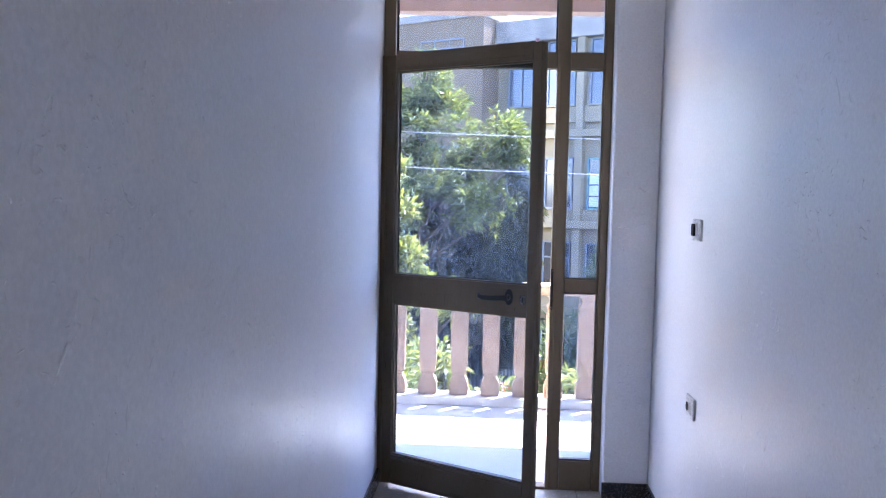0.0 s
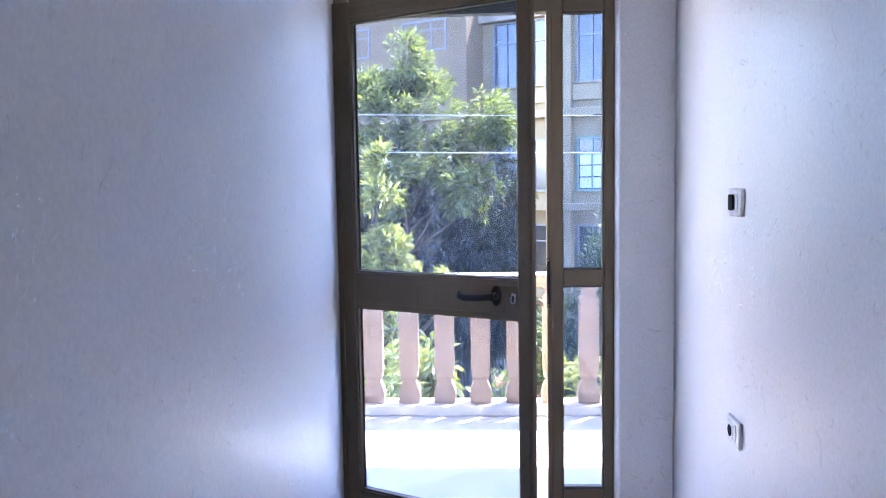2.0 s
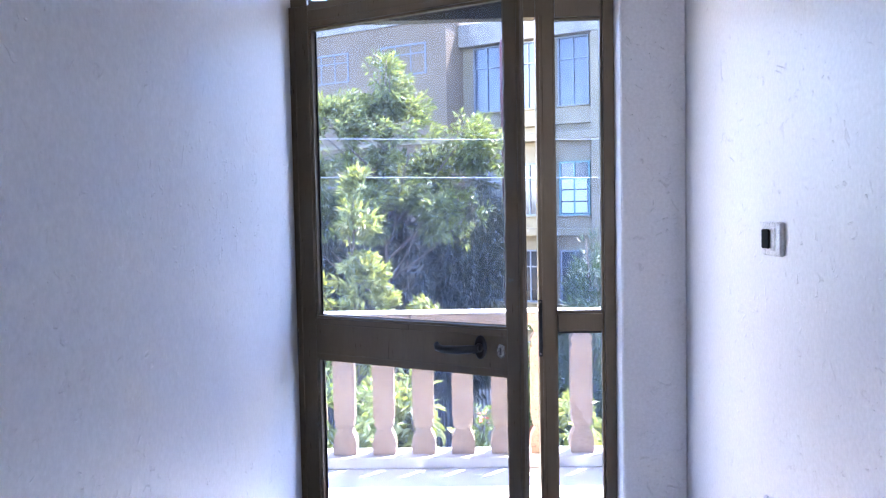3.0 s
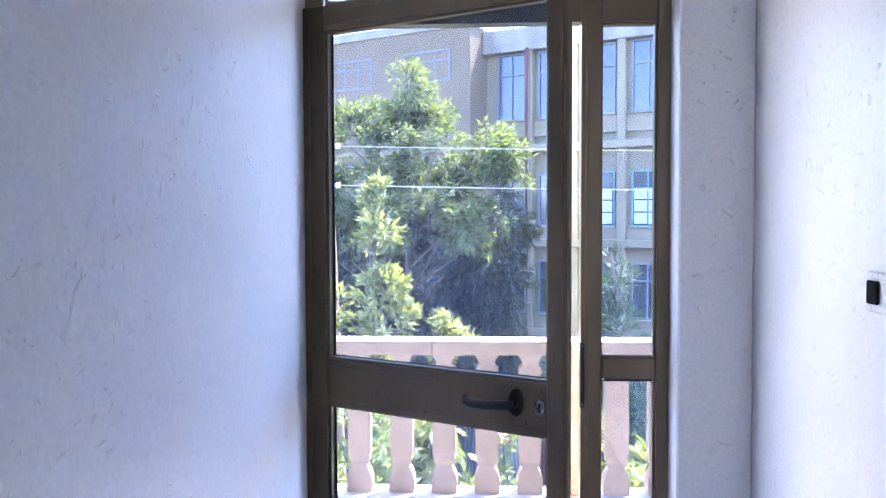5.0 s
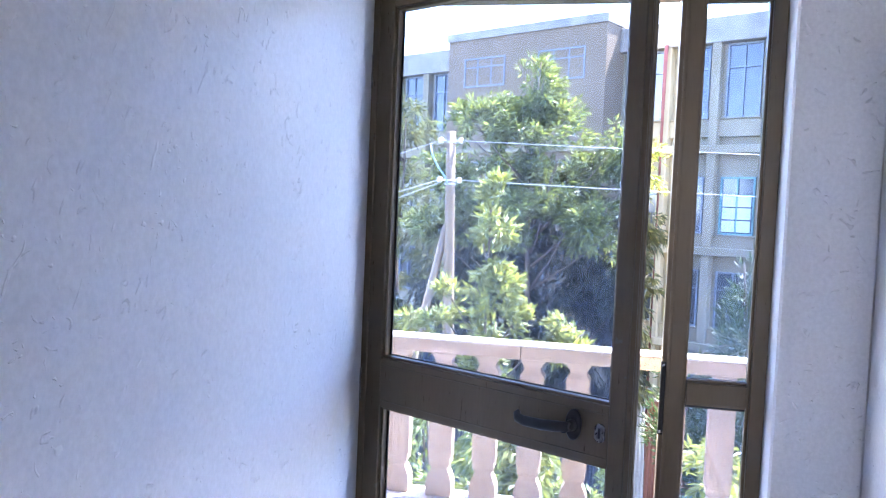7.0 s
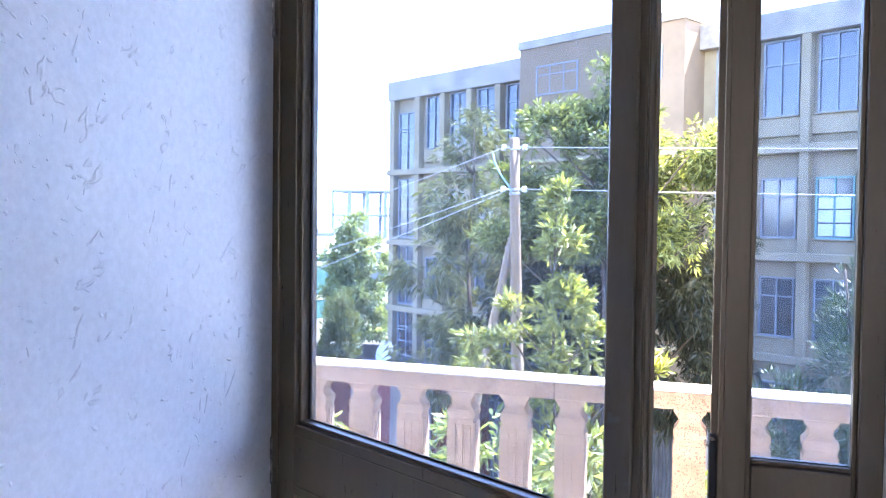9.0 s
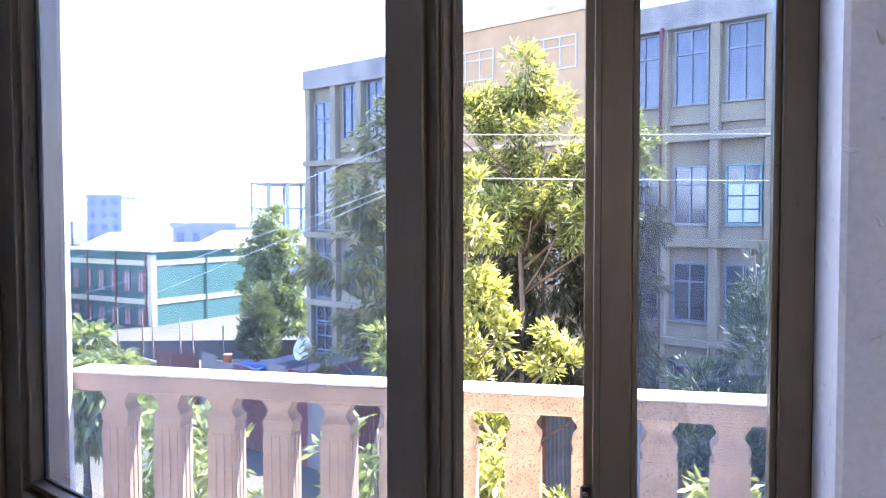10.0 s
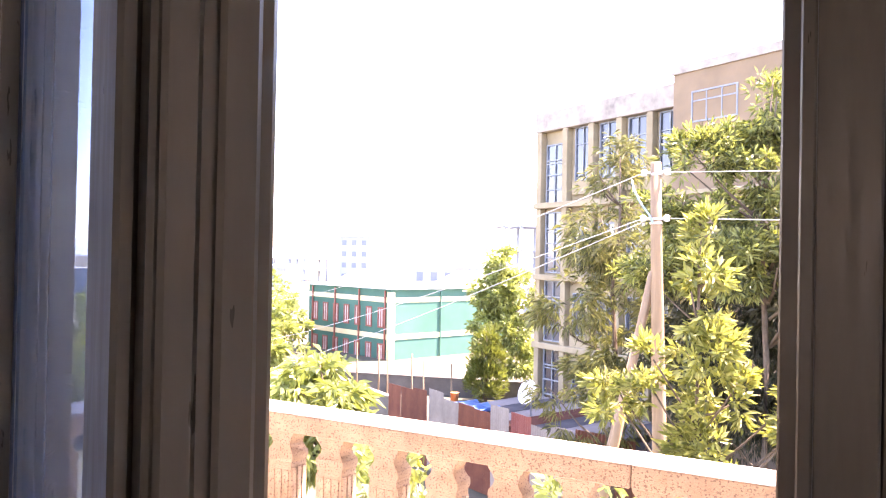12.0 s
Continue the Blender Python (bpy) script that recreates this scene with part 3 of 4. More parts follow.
def window(u, z0, w, h, v, frame_m, glass_m, cols=2, transom=True, parent=None):
    win = part("window", boxes((u - w / 2, v, z0, u - w / 2 + 0.05, v + 0.07, z0 + h), (u + w / 2 - 0.05, v, z0, u + w / 2, v + 0.07, z0 + h), (u - w / 2 + 0.05, v, z0, u + w / 2 - 0.05, v + 0.07, z0 + 0.05), (u - w / 2 + 0.05, v, z0 + h - 0.05, u + w / 2 - 0.05, v + 0.07, z0 + h)), frame_m, parent or school)
    bars = [(u - w / 2 + w * k / cols - 0.02, v + 0.012, z0 + 0.05, u - w / 2 + w * k / cols + 0.02, v + 0.058, z0 + h - 0.05) for k in range(1, cols)]
    if transom:
        bars.append((u - w / 2 + 0.05, v + 0.010, z0 + h * 0.68 - 0.02, u + w / 2 - 0.05, v + 0.060, z0 + h * 0.68 + 0.02))
    part("glazing_bar", boxes(*bars), frame_m, win)
    part("pane", boxes((u - w / 2 + 0.04, v + 0.064, z0 + 0.04, u + w / 2 - 0.04, v + 0.069, z0 + h - 0.04)), glass_m, win)
    return win


bays = [(UP - 0.68, 1.0)] + [(UP + 0.75 + 1.5 * k, 1.0) for k in range(7)]
for z0, z1 in ROWS:
    for i, (u, w) in enumerate(bays):
        lit = z0 == 0.93 and i in (2, 3)
        w2 = window(u, z0, w, z1 - z0, DV + 0.17, M_TEALFRAME if lit else M_WINFRAME, M_DARKGLASS)
        if lit:
            h = (z1 - z0) * 0.66
            # pale panels painted as the daylight of the far panes
            part("blind", boxes(*[(u - 0.42 + 0.44 * a, DV + 0.205, z0 + 0.08 + h * b / 3, u - 0.42 + 0.44 * a + 0.38, DV + 0.230, z0 + 0.04 + h * (b + 1) / 3) for a in range(2) for b in range(3)]), M_LIGHTGLASS, w2, "pale panels painted as daylight seen through far panes")
        slab("panel", M_CREAM, (u - 0.62, DV + 0.10, z0 - 0.55, u + 0.62, DV + 0.25, z0 - 0.04), bevel=0.01)
        slab("sill", M_CREAM, (u - 0.58, DV + 0.02, z0 - 0.04, u + 0.58, DV + 0.25, z0 + 0.0), bevel=0.01)
    for u in (-1.1, -2.6, -4.1, -5.5):
        window(u, z0, 0.95, z1 - z0, DV + 0.17, M_WINFRAME, M_DARKGLASS)
        slab("panel", M_CREAM, (u - 0.55, DV + 0.10, z0 - 0.55, u + 0.55, DV + 0.25, z0 - 0.04), bevel=0.01)
for k in range(8):
    slab("pilaster", M_CREAM, (UP - 0.13 + 1.5 * k, DV - 0.05, ZB, UP + 0.13 + 1.5 * k, DV + 0.25, 6.45), bevel=0.02)
for u in (-0.35, -1.85, -3.35, -4.85, -6.35, -7.95):
    slab("pilaster", M_CREAM, (u - 0.15, DV - 0.05, ZB, u + 0.15, DV + 0.25, 6.45), bevel=0.02)
# glazed stair strip at the end bay
for z0 in (-5.0, -2.2, 0.6, 3.4):
    window(-7.1, z0, 1.1, 2.5, DV + 0.10, M_WINFRAME, M_DARKGLASS, 2)
    for q in (0.6, 1.2, 1.8):
        slab("glazing_bar", M_WINFRAME, (-7.62, DV + 0.095, z0 + q, -6.58, DV + 0.150, z0 + q + 0.05))
for z0, z1 in ((5.6, 6.6), (2.0, 3.0), (-0.9, 0.1), (-3.9, -2.9)):
    for u in (1.62, 4.70):
        window(u, z0, 1.75, z1 - z0, -0.03, M_WINFRAME, M_DARKGLASS, 3, z0 > 5)
pipe = bmesh.new()
tube(pipe, [(UP, DV - 0.13, 6.5), (UP, DV - 0.17, 6.2), (UP, DV - 0.17, ZB)], 0.06, 8)
part("rain_pipe", pipe, M_PIPE, school, "red oxide painted rain pipe")
pipe = bmesh.new()
tube(pipe, [(-0.35, DV - 0.13, 6.5), (-0.35, DV - 0.17, 6.2), (-0.35, DV - 0.17, ZB)], 0.06, 8)
part("rain_pipe", pipe, M_PIPE, school, "red oxide painted rain pipe")

# ---- trees ----


def leaves_mesh(name, sprays, rng, count, length, width, mat, droop=0.2, spread=1.0):
    """Sprays of narrow folded leaflets: each spray is a point with an outward direction."""
    verts, faces = [], []
    for p, d in sprays:
        d = Vector(d).normalized()
        for k in range(count):
            a = Vector((rng.gauss(0, 1), rng.gauss(0, 1), rng.gauss(0, 0.7))).normalized() * spread
            way = (d * 0.8 + a + Vector((0, 0, -droop))).normalized()
            side = way.cross(Vector((rng.gauss(0, 1), rng.gauss(0, 1), rng.gauss(0, 1) + 0.6))).normalized()
            up = side.cross(way)
            l, w = length * rng.uniform(0.6, 1.25), width * rng.uniform(0.7, 1.2)
            o = Vector(p) + a * length * 0.25
            n = len(verts)
            mid = o + way * l * 0.5 + up * l * 0.06
            tip = o + way * l - Vector((0, 0, 1)) * l * droop * 0.5
            verts += [o, mid + side * w * 0.5, tip, mid - side * w * 0.5]
            faces += [(n, n + 1, n + 2), (n, n + 2, n + 3)]
    me = bpy.data.meshes.new(name)
    me.from_pydata([tuple(v) for v in verts], [], faces)
    me.materials.append(mat)
    return me


def crown_points(lobes, n, rng, gap=0.42, clump=0.13):
    """Points near the skin of several lobes, with holes where a noise is low."""
    out = []
    total = sum(l[3] * l[4] for l in lobes)
    for x, y, z, r, h in lobes:
        want = int(n * r * h / total)
        tries = 0
        while want > 0 and tries < 60000:
            tries += 1
            d = Vector((rng.gauss(0, 1), rng.gauss(0, 1), rng.gauss(0, 1))).normalized()
            q = rng.uniform(0.15, 1.0) ** 0.5
            p = Vector((x + d.x * r * q, y + d.y * r * q, z + d.z * h * q))
            if noise.noise(p * 1.3) * 0.5 + 0.5 < gap:
                continue
            for _ in range(5):
                j = Vector((rng.gauss(0, 1), rng.gauss(0, 1), rng.gauss(0, 0.8))) * clump
                out.append((p + j, (d + j * 1.5).normalized()))
            want -= 5
    return out


def tree(name, label, base, lobes, n, count, length, width, mat, seed, trunk_r=0.16, droop=0.2, spread=1.0, gap=0.42, group="", clump=0.13):
    rng = random.Random(seed)
    t = thing(name, label, "tree", group, at=base)
    b = Vector(base)
    top = max(lobes, key=lambda l: l[2] + l[4])
    bm = bmesh.new()
    topz = top[2] + top[4] * 0.6
    pts = [Vector((0, 0, -0.1))]
    for k in range(1, 7):
        f = k / 6
        pts.append(Vector(((top[0]) * f + rng.uniform(-0.08, 0.08), (top[1]) * f + rng.uniform(-0.08, 0.08), topz * f)))
    tube(bm, pts, [trunk_r * (1 - 0.14 * k) for k in range(7)], 8)
    part("trunk", bm, M_BARK, t)
    for x, y, z, r, h in lobes:
        for k in range(2 if r > 0.5 else 1):
            a = rng.uniform(0, math.tau)
            e = Vector((x + math.cos(a) * r * 0.7, y + math.sin(a) * r * 0.7, z + rng.uniform(-0.3, 0.6) * h))
            f = max(min((z - h * 0.4 - 0.9 * math.hypot(x, y)) / max(topz, 0.1), 0.9), 0.15)
            s = pts[0].lerp(pts[-1], f)
            m = s.lerp(e, 0.5) + Vector((0, 0, -0.1 * r))
            part("limb", tube(bmesh.new(), [s, m, e], [trunk_r * 0.35, trunk_r * 0.22, 0.012], 5), M_BARK, t)
    ob = new("crown", leaves_mesh("crown", crown_points(lobes, n, rng, gap, clump), rng, count, length, width, mat, droop, spread))
    ob.parent = t
    return t


H = -ZG
tree("tree", "tall silky oak with bright feathery leaf clusters", (-1.1, 15.0, ZG),
     [(-0.05, 0, H + 4.35, 0.5, 0.9), (-1.1, 0, H + 3.35, 0.8, 0.7), (0.05, 0.1, H + 3.3, 1.0, 0.8), (1.75, 0, H + 2.95, 0.7, 0.75), (2.3, -0.1, H + 2.7, 0.45, 0.4), (0.7, -0.2, H + 2.3, 1.0, 0.7), (-1.4, 0, H + 2.3, 1.1, 0.7), (-0.3, -0.4, H + 1.5, 1.1, 0.6), (1.3, -0.3, H + 1.4, 0.9, 0.6), (-1.8, 0.2, H + 1.2, 0.9, 0.5)],
     2300, 12, 0.19, 0.046, M_LEAF_A, 3, 0.10, 0.1, 1.0, 0.57, clump=0.13)
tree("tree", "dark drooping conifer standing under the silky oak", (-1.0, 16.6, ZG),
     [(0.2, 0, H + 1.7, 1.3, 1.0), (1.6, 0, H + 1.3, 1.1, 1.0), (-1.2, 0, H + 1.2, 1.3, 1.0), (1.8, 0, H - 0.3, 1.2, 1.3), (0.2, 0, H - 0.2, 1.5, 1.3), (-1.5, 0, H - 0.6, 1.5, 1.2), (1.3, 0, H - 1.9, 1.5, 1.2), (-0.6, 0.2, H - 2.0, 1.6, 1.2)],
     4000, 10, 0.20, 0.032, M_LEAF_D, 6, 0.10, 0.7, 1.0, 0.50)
tree("tree", "tall feathery tree with drooping dark foliage beside the utility pole", (-5.2, 18.6, ZG),
     [(0.1, 0, H + 3.4, 0.7, 1.1), (-0.5, 0, H + 2.2, 1.1, 1.1), (0.6, 0, H + 1.6, 1.2, 1.2), (-0.9, 0, H + 0.3, 1.3, 1.0), (0.5, 0, H - 0.8, 1.5, 1.3), (-0.6, 0, H - 2.2, 1.4, 1.2), (1.5, 0.5, H + 0.2, 1.2, 1.4), (2.0, 0.3, H - 1.8, 1.2, 1.4)],
     1800, 9, 0.26, 0.024, M_LEAF_B, 5, 0.11, 0.5, 1.0, 0.54)
tree("tree", "young tree with upright shoots of bright yellow-green leaves", (-1.0, 8.8, ZG),
     [(0.04, 0, H + 1.78, 0.12, 0.45), (0.04, 0, H + 1.35, 0.22, 0.35), (0.05, 0, H + 0.92, 0.30, 0.35), (0.06, 0, H + 0.45, 0.36, 0.4), (0.08, 0, H - 0.05, 0.34, 0.4), (-0.62, 0.1, H + 0.30, 0.14, 0.35), (-0.70, 0, H - 0.05, 0.26, 0.25), (-1.15, 0, H - 0.05, 0.16, 0.3), (-1.1, 0, H - 0.35, 0.28, 0.2), (0.42, 0, H + 0.0, 0.12, 0.35), (1.02, 0, H + 0.02, 0.13, 0.35), (1.25, 0.1, H - 0.05, 0.15, 0.30), (1.05, 0.1, H - 0.45, 0.32, 0.25), (0.1, 0, H - 0.7, 0.42, 0.4), (0.2, 0, H - 1.4, 0.6, 0.4), (-0.2, 0, H - 2.4, 1.0, 0.7), (0.3, 0, H - 3.4, 1.1, 0.8)],
     1150, 9, 0.16, 0.05, M_LEAF_S, 7, 0.06, -0.05, 0.9, 0.36, clump=0.06)
tree("tree", "dark green feathery cypress against the facade", (3.2, 13.0, ZG),
     [(-0.1, 0, H + 0.4, 0.28, 0.7), (0, 0, H - 0.6, 0.6, 0.8), (-1.0, 0, H - 1.5, 0.4, 0.7), (-1.0, 0.1, H - 2.4, 0.8, 0.8), (-0.1, 0, H - 1.8, 0.85, 0.9), (-0.5, 0, H - 2.5, 1.0, 0.9), (0.2, 0, H - 3.3, 1.2, 1.1)],
     1500, 9, 0.20, 0.028, M_LEAF_C, 9, 0.1, -0.3, 0.7, 0.36)
tree("tree", "leafy green tree beside the far green building", (-18.3, 40.0, ZG),
     [(0, 0, H + 1.0, 0.9, 1.2), (-0.5, 0, H - 0.6, 1.5, 1.4), (0.6, 0, H - 0.6, 1.5, 1.4), (0, 0, H - 2.6, 2.0, 1.6), (0.5, 0, H - 4.2, 1.9, 1.2)],
     1300, 8, 0.36, 0.14, M_LEAF_L, 11, 0.16, 0.2)
tree("tree", "light green conical cypress by the grey yard wall", (-16.9, 35.0, ZG),
     [(0, 0, 3.1, 0.4, 0.8), (0, 0, 2.2, 0.75, 0.9), (0, 0, 1.2, 1.05, 1.0)],
     700, 8, 0.3, 0.06, M_LEAF_Y, 13, 0.1, -0.4, 0.6, 0.3)
tree("tree", "broad-leaved bushy tree with large glossy leaves", (-11.6, 15.2, ZG),
     [(0, 0, 4.0, 1.1, 0.8), (-0.8, 0, 3.5, 1.0, 0.8), (0.8, 0, 3.4, 0.9, 0.8), (0, 0, 2.6, 1.6, 1.0)],
     520, 8, 0.40, 0.14, M_LEAF_L, 15, 0.12, 0.5, 1.0, 0.3)
for i, (x, y, r, h) in enumerate(((-40, 44, 2.6, 5.2), (-46, 50, 3.0, 5.6), (-34, 36, 1.6, 3.4), (-60, 58, 4, 6), (-37, 29, 2.6, 5.2), (-55, 44, 3.5, 6.2), (-26, 20, 2.0, 4.2))):
    tree("tree", "pale hazy tree beyond the yards", (x, y, ZG), [(0, 0, h - r * 0.8, r, r), (r * 0.6, 0, h - r * 1.4, r * 0.9, r * 0.9), (-r * 0.6, 0, h - r * 1.5, r * 0.9, r * 0.8)], 500, 8, 0.5, 0.2, M_LEAF_L, 20 + i, 0.2, 0.2, group="trees beyond the yards")

# ---- utility pole and its wires ----
PX, PY = -2.08, 10.75
pole = thing("utility_pole", "weathered wooden utility pole with a leaning brace", "utility pole", at=(PX, PY, ZG))
bm = bmesh.new()
tube(bm, [(0.22, 0, -0.2), (0.16, 0, 2.5), (0.10, 0.02, 5.0), (0.03, 0, 7.4), (0.0, 0, 8.68)], [0.12, 0.115, 0.10, 0.085, 0.075], 10)
part("post", bm, M_WOOD, pole)
for dx in (0.0, 0.08):
    bm = bmesh.new()
    tube(bm, [(-1.55 - dx, 0.1, -0.2), (-0.75 - dx, 0.06 + dx, 3.6), (-0.02, 0.0 + dx, 7.1)], [0.085, 0.08, 0.06], 8)
    part("brace", bm, M_WOOD, pole)
for z in (8.53, 7.87):
    for s in (-1, 1):
        bm = bmesh.new()
        lathe(bm, [(0.02, -0.05), (0.05, -0.035), (0.035, 0.0), (0.05, 0.03), (0.02, 0.05)], 10, at=(s * 0.17, 0, z))
        box(bm, min(0, s * 0.17), -0.02, z - 0.015, max(0, s * 0.17), 0.02, z + 0.015)
        part("insulator", bm, M_PORCELAIN, pole, "white porcelain insulator")
M_BLUECABLE = surface("pale_blue_cable", (0.20, 0.34, 0.46), (0.32, 0.46, 0.58), 6, 40, 0.5)
bm = bmesh.new()
tube(bm, [(-0.34, -0.02, 8.44), (-0.31, -0.03, 8.30), (-0.20, -0.06, 8.10), (-0.06, -0.09, 7.92), (0.0, -0.10, 7.80)], 0.014, 6)
part("jumper_cable", bm, M_BLUECABLE, pole, "pale blue jumper cable")
for z, r in ((7.86, 0.088), (7.80, 0.090), (8.50, 0.084)):
    bm = bmesh.new()
    lathe(bm, [(r, -0.018), (r + 0.006, -0.01), (r + 0.006, 0.01), (r, 0.018)], 12, at=(0.02, 0, z))
    part("band", bm, M_WIRE, pole, "galvanised band round the post")


def wire(a, b, sag, r=0.007, label="thin grey overhead electricity wire"):
    a, b = Vector(a), Vector(b)
    bm = bmesh.new()
    pts = []
    for k in range(17):
        f = k / 16
        p = a.lerp(b, f)
        p.z -= sag * 4 * f * (1 - f)
        pts.append(p)
    tube(bm, pts, r, 5)
    return solid("overhead_wire", bm, M_WIRE, label, "wire", "wires on the utility pole")


wire((PX + 0.17, PY, ZG + 8.53), (34, 11.6, ZG + 9.0), 0.35)
wire((PX + 0.17, PY, ZG + 7.87), (34, 11.6, ZG + 8.2), 0.3)
wire((PX - 0.17, PY, ZG + 8.53), (-24.0, 27.5, -0.7), 0.3)
wire((PX - 0.17, PY, ZG + 7.87), (-24.0, 26.5, -2.5), 0.2)
wire((PX - 0.17, PY, ZG + 7.82), (-19.5, 21.8, -2.9), 0.15)

# ---- green two-storey building beyond the yards ----
ZGB = -6.6
GB = Matrix(((-0.95, 0.31, 0, -29.6), (0.31, 0.95, 0, 45.35), (0, 0, 1, 0), (0, 0, 0, 1)))
green = thing("green_building", "green two-storey building with yellow bands and red-brown windows", "building", at=GB)
GT = -0.85
GL, GR = 10.5, 13.0          # along its window front, and along its blind side
part("wall", boxes((0, 0, ZGB, GL, GR, GT)), M_GREEN, green)
part("roof", boxes((-0.25, -0.25, GT, GL + 0.25, GR + 0.25, GT + 0.12)), M_ROOF, green, "pale flat sheet roof")
for z in (GT - 0.75, GT - 3.35):
    part("band", boxes((-0.04, -0.04, z - 0.18, GL + 0.04, GR + 0.04, z + 0.18)), M_YELLOW, green)
part("corner_pilaster", boxes((-0.07, -0.07, ZGB, 0.33, 0.33, GT - 0.2)), M_YELLOW, green)
for k in range(4):
    part("pipe", boxes((0.5 + 3.1 * k, -0.12, ZGB, 0.62 + 3.1 * k, -0.045, GT - 0.1)), M_BROWNWIN, green, "red-brown downpipe")
for z0 in (GT - 2.75, GT - 5.3):
    for k in range(7):
        u = 1.1 + 1.4 * k
        win = part("window", boxes((u - 0.34, -0.05, z0, u - 0.24, 0.03, z0 + 1.45), (u + 0.24, -0.05, z0, u + 0.34, 0.03, z0 + 1.45), (u - 0.24, -0.05, z0 + 1.35, u + 0.24, 0.03, z0 + 1.45), (u - 0.24, -0.05, z0, u + 0.24, 0.03, z0 + 0.1), (u - 0.03, -0.045, z0 + 0.1, u + 0.03, 0.02, z0 + 1.35)), M_BROWNWIN, green)
        # the window's pane, an opaque pinkish sheet added in place of glass
        part("shutter", boxes((u - 0.24, -0.012, z0 + 0.1, u + 0.24, -0.004, z0 + 1.35)), M_PINKPANE, win, "pinkish window pane")
for v in (4.6, 8.6):
    part("pipe", boxes((-0.12, v, ZGB, -0.045, v + 0.1, GT - 0.1)), M_GREEN, green)

# ---- iron-sheet fence and shacks between the yards ----
M_RUST = surface("rusted_sheet", (0.13, 0.04, 0.03), (0.26, 0.10, 0.06), 1.2, 16, 0.8, 0.2, 0.1, vary=0.35)
M_ZINC = surface("zinc_sheet", (0.24, 0.22, 0.22), (0.40, 0.38, 0.37), 1.0, 16, 0.55, 0.4, 0.1, vary=0.3)
M_DULLRED = surface("dull_red_sheet", (0.20, 0.05, 0.05), (0.34, 0.12, 0.10), 1.4, 16, 0.75, 0.1, 0.1, vary=0.2)
M_DARKSHEET = surface("dark_sheet", (0.05, 0.05, 0.06), (0.12, 0.12, 0.13), 1.4, 16, 0.75, 0.2, 0.1)
M_TARP = surface("blue_tarpaulin", (0.06, 0.17, 0.42), (0.12, 0.30, 0.60), 2, 20, 0.5)
M_ORANGE = surface("orange_plastic", (0.7, 0.16, 0.03), (0.8, 0.22, 0.05), 4, 30, 0.4)
M_CONC = surface("grey_block_wall", (0.08, 0.073, 0.066), (0.13, 0.12, 0.105), 1.0, 10, 0.95)
M_DISH = surface("dish_paint", (0.62, 0.62, 0.63), (0.72, 0.72, 0.72), 3, 20, 0.5)


def corrugated(w, h, waves=9, amp=0.018):
    bm = bmesh.new()
    n = waves * 4
    cols = []
    for k in range(n + 1):
        x = w * k / n
        y = amp * math.sin(math.tau * waves * k / n)
        cols.append([bm.verts.new((x, y + d, z)) for d, z in ((0, 0), (0, h), (0.004, h), (0.004, 0))])
    for a, b in zip(cols, cols[1:]):
        for i in range(4):
            bm.faces.new((a[i], b[i], b[(i + 1) % 4], a[(i + 1) % 4]))
    return bm


SHEETS = {}
for key, mat in (("rust", M_RUST), ("zinc", M_ZINC), ("red", M_DULLRED), ("dark", M_DARKSHEET)):
    SHEETS[key] = mesh_of("sheet", corrugated(0.92, 2.0), mat)
fence = thing("iron_fence", "patched corrugated iron fence, rusty red and grey", "fence", at=(-15.4, 24.0, ZG))
rng = random.Random(4)
line = [Vector((-15.4, 24.0)), Vector((-6.4, 19.3)), Vector((-1.0, 18.4)), Vector((9.0, 18.6))]
kinds = ["rust", "rust", "rust", "zinc", "zinc", "rust", "rust", "zinc", "red", "zinc", "zinc", "rust"]
i = 0
for a, b in zip(line, line[1:]):
    d = b - a
    n = int(d.length / 0.86)
    for k in range(n):
        p = a + d * (k / n)
        key = kinds[i % len(kinds)] if i < 12 else rng.choice(["zinc", "zinc", "rust", "dark"])
        ob = new("sheet", SHEETS[key])
        ob.parent = fence
        ob.matrix_basis = Matrix.Translation((p.x + 15.4, p.y - 24.0, 0)) @ Matrix.Rotation(math.atan2(d.y, d.x), 4, "Z") @ Matrix.Rotation(radians(rng.uniform(-2, 2)), 4, "Y") @ Matrix.Diagonal((1, 1, rng.uniform(1.25, 1.42), 1))
        i += 1
# upright patch of sheets on the shack front
shack = thing("shack", "low shack patched from corrugated iron sheets", "shack", at=Matrix.Translation((-12.6, 23.0, ZG)) @ Matrix.Rotation(math.atan2(-4.7, 9.0), 4, "Z"))
part("wall", boxes((0.0, 0.5, 0, 6.6, 4.0, 1.95)), M_DARKSHEET, shack)
for k in range(7):
    ob = new("roof_sheet", SHEETS[("zinc", "dark", "zinc", "rust", "dark", "zinc", "dark")[k]])
    ob.parent = shack
    ob.matrix_basis = Matrix.Translation((0.95 * k, 0.15, 2.05 + 0.02 * (k % 2))) @ Matrix.Rotation(radians(-87.5), 4, "X") @ Matrix.Diagonal((1.05, 1, 2.0, 1))
for k, key in enumerate(("zinc", "red", "red", "zinc", "dark", "dark")):
    ob = new("front_sheet", SHEETS[key])
    ob.parent = shack
    ob.matrix_basis = Matrix.Translation((1.6 + 0.82 * k, 0.22 - 0.03 * (k % 2), 0.85 - 0.1 * (k % 3))) @ Matrix.Rotation(radians((3, -4, 2, -2, 1, -3)[k]), 4, "Y") @ Matrix.Diagonal((0.8 if k in (1, 2) else 0.95, 1, 0.75, 1))
bm = bmesh.new()
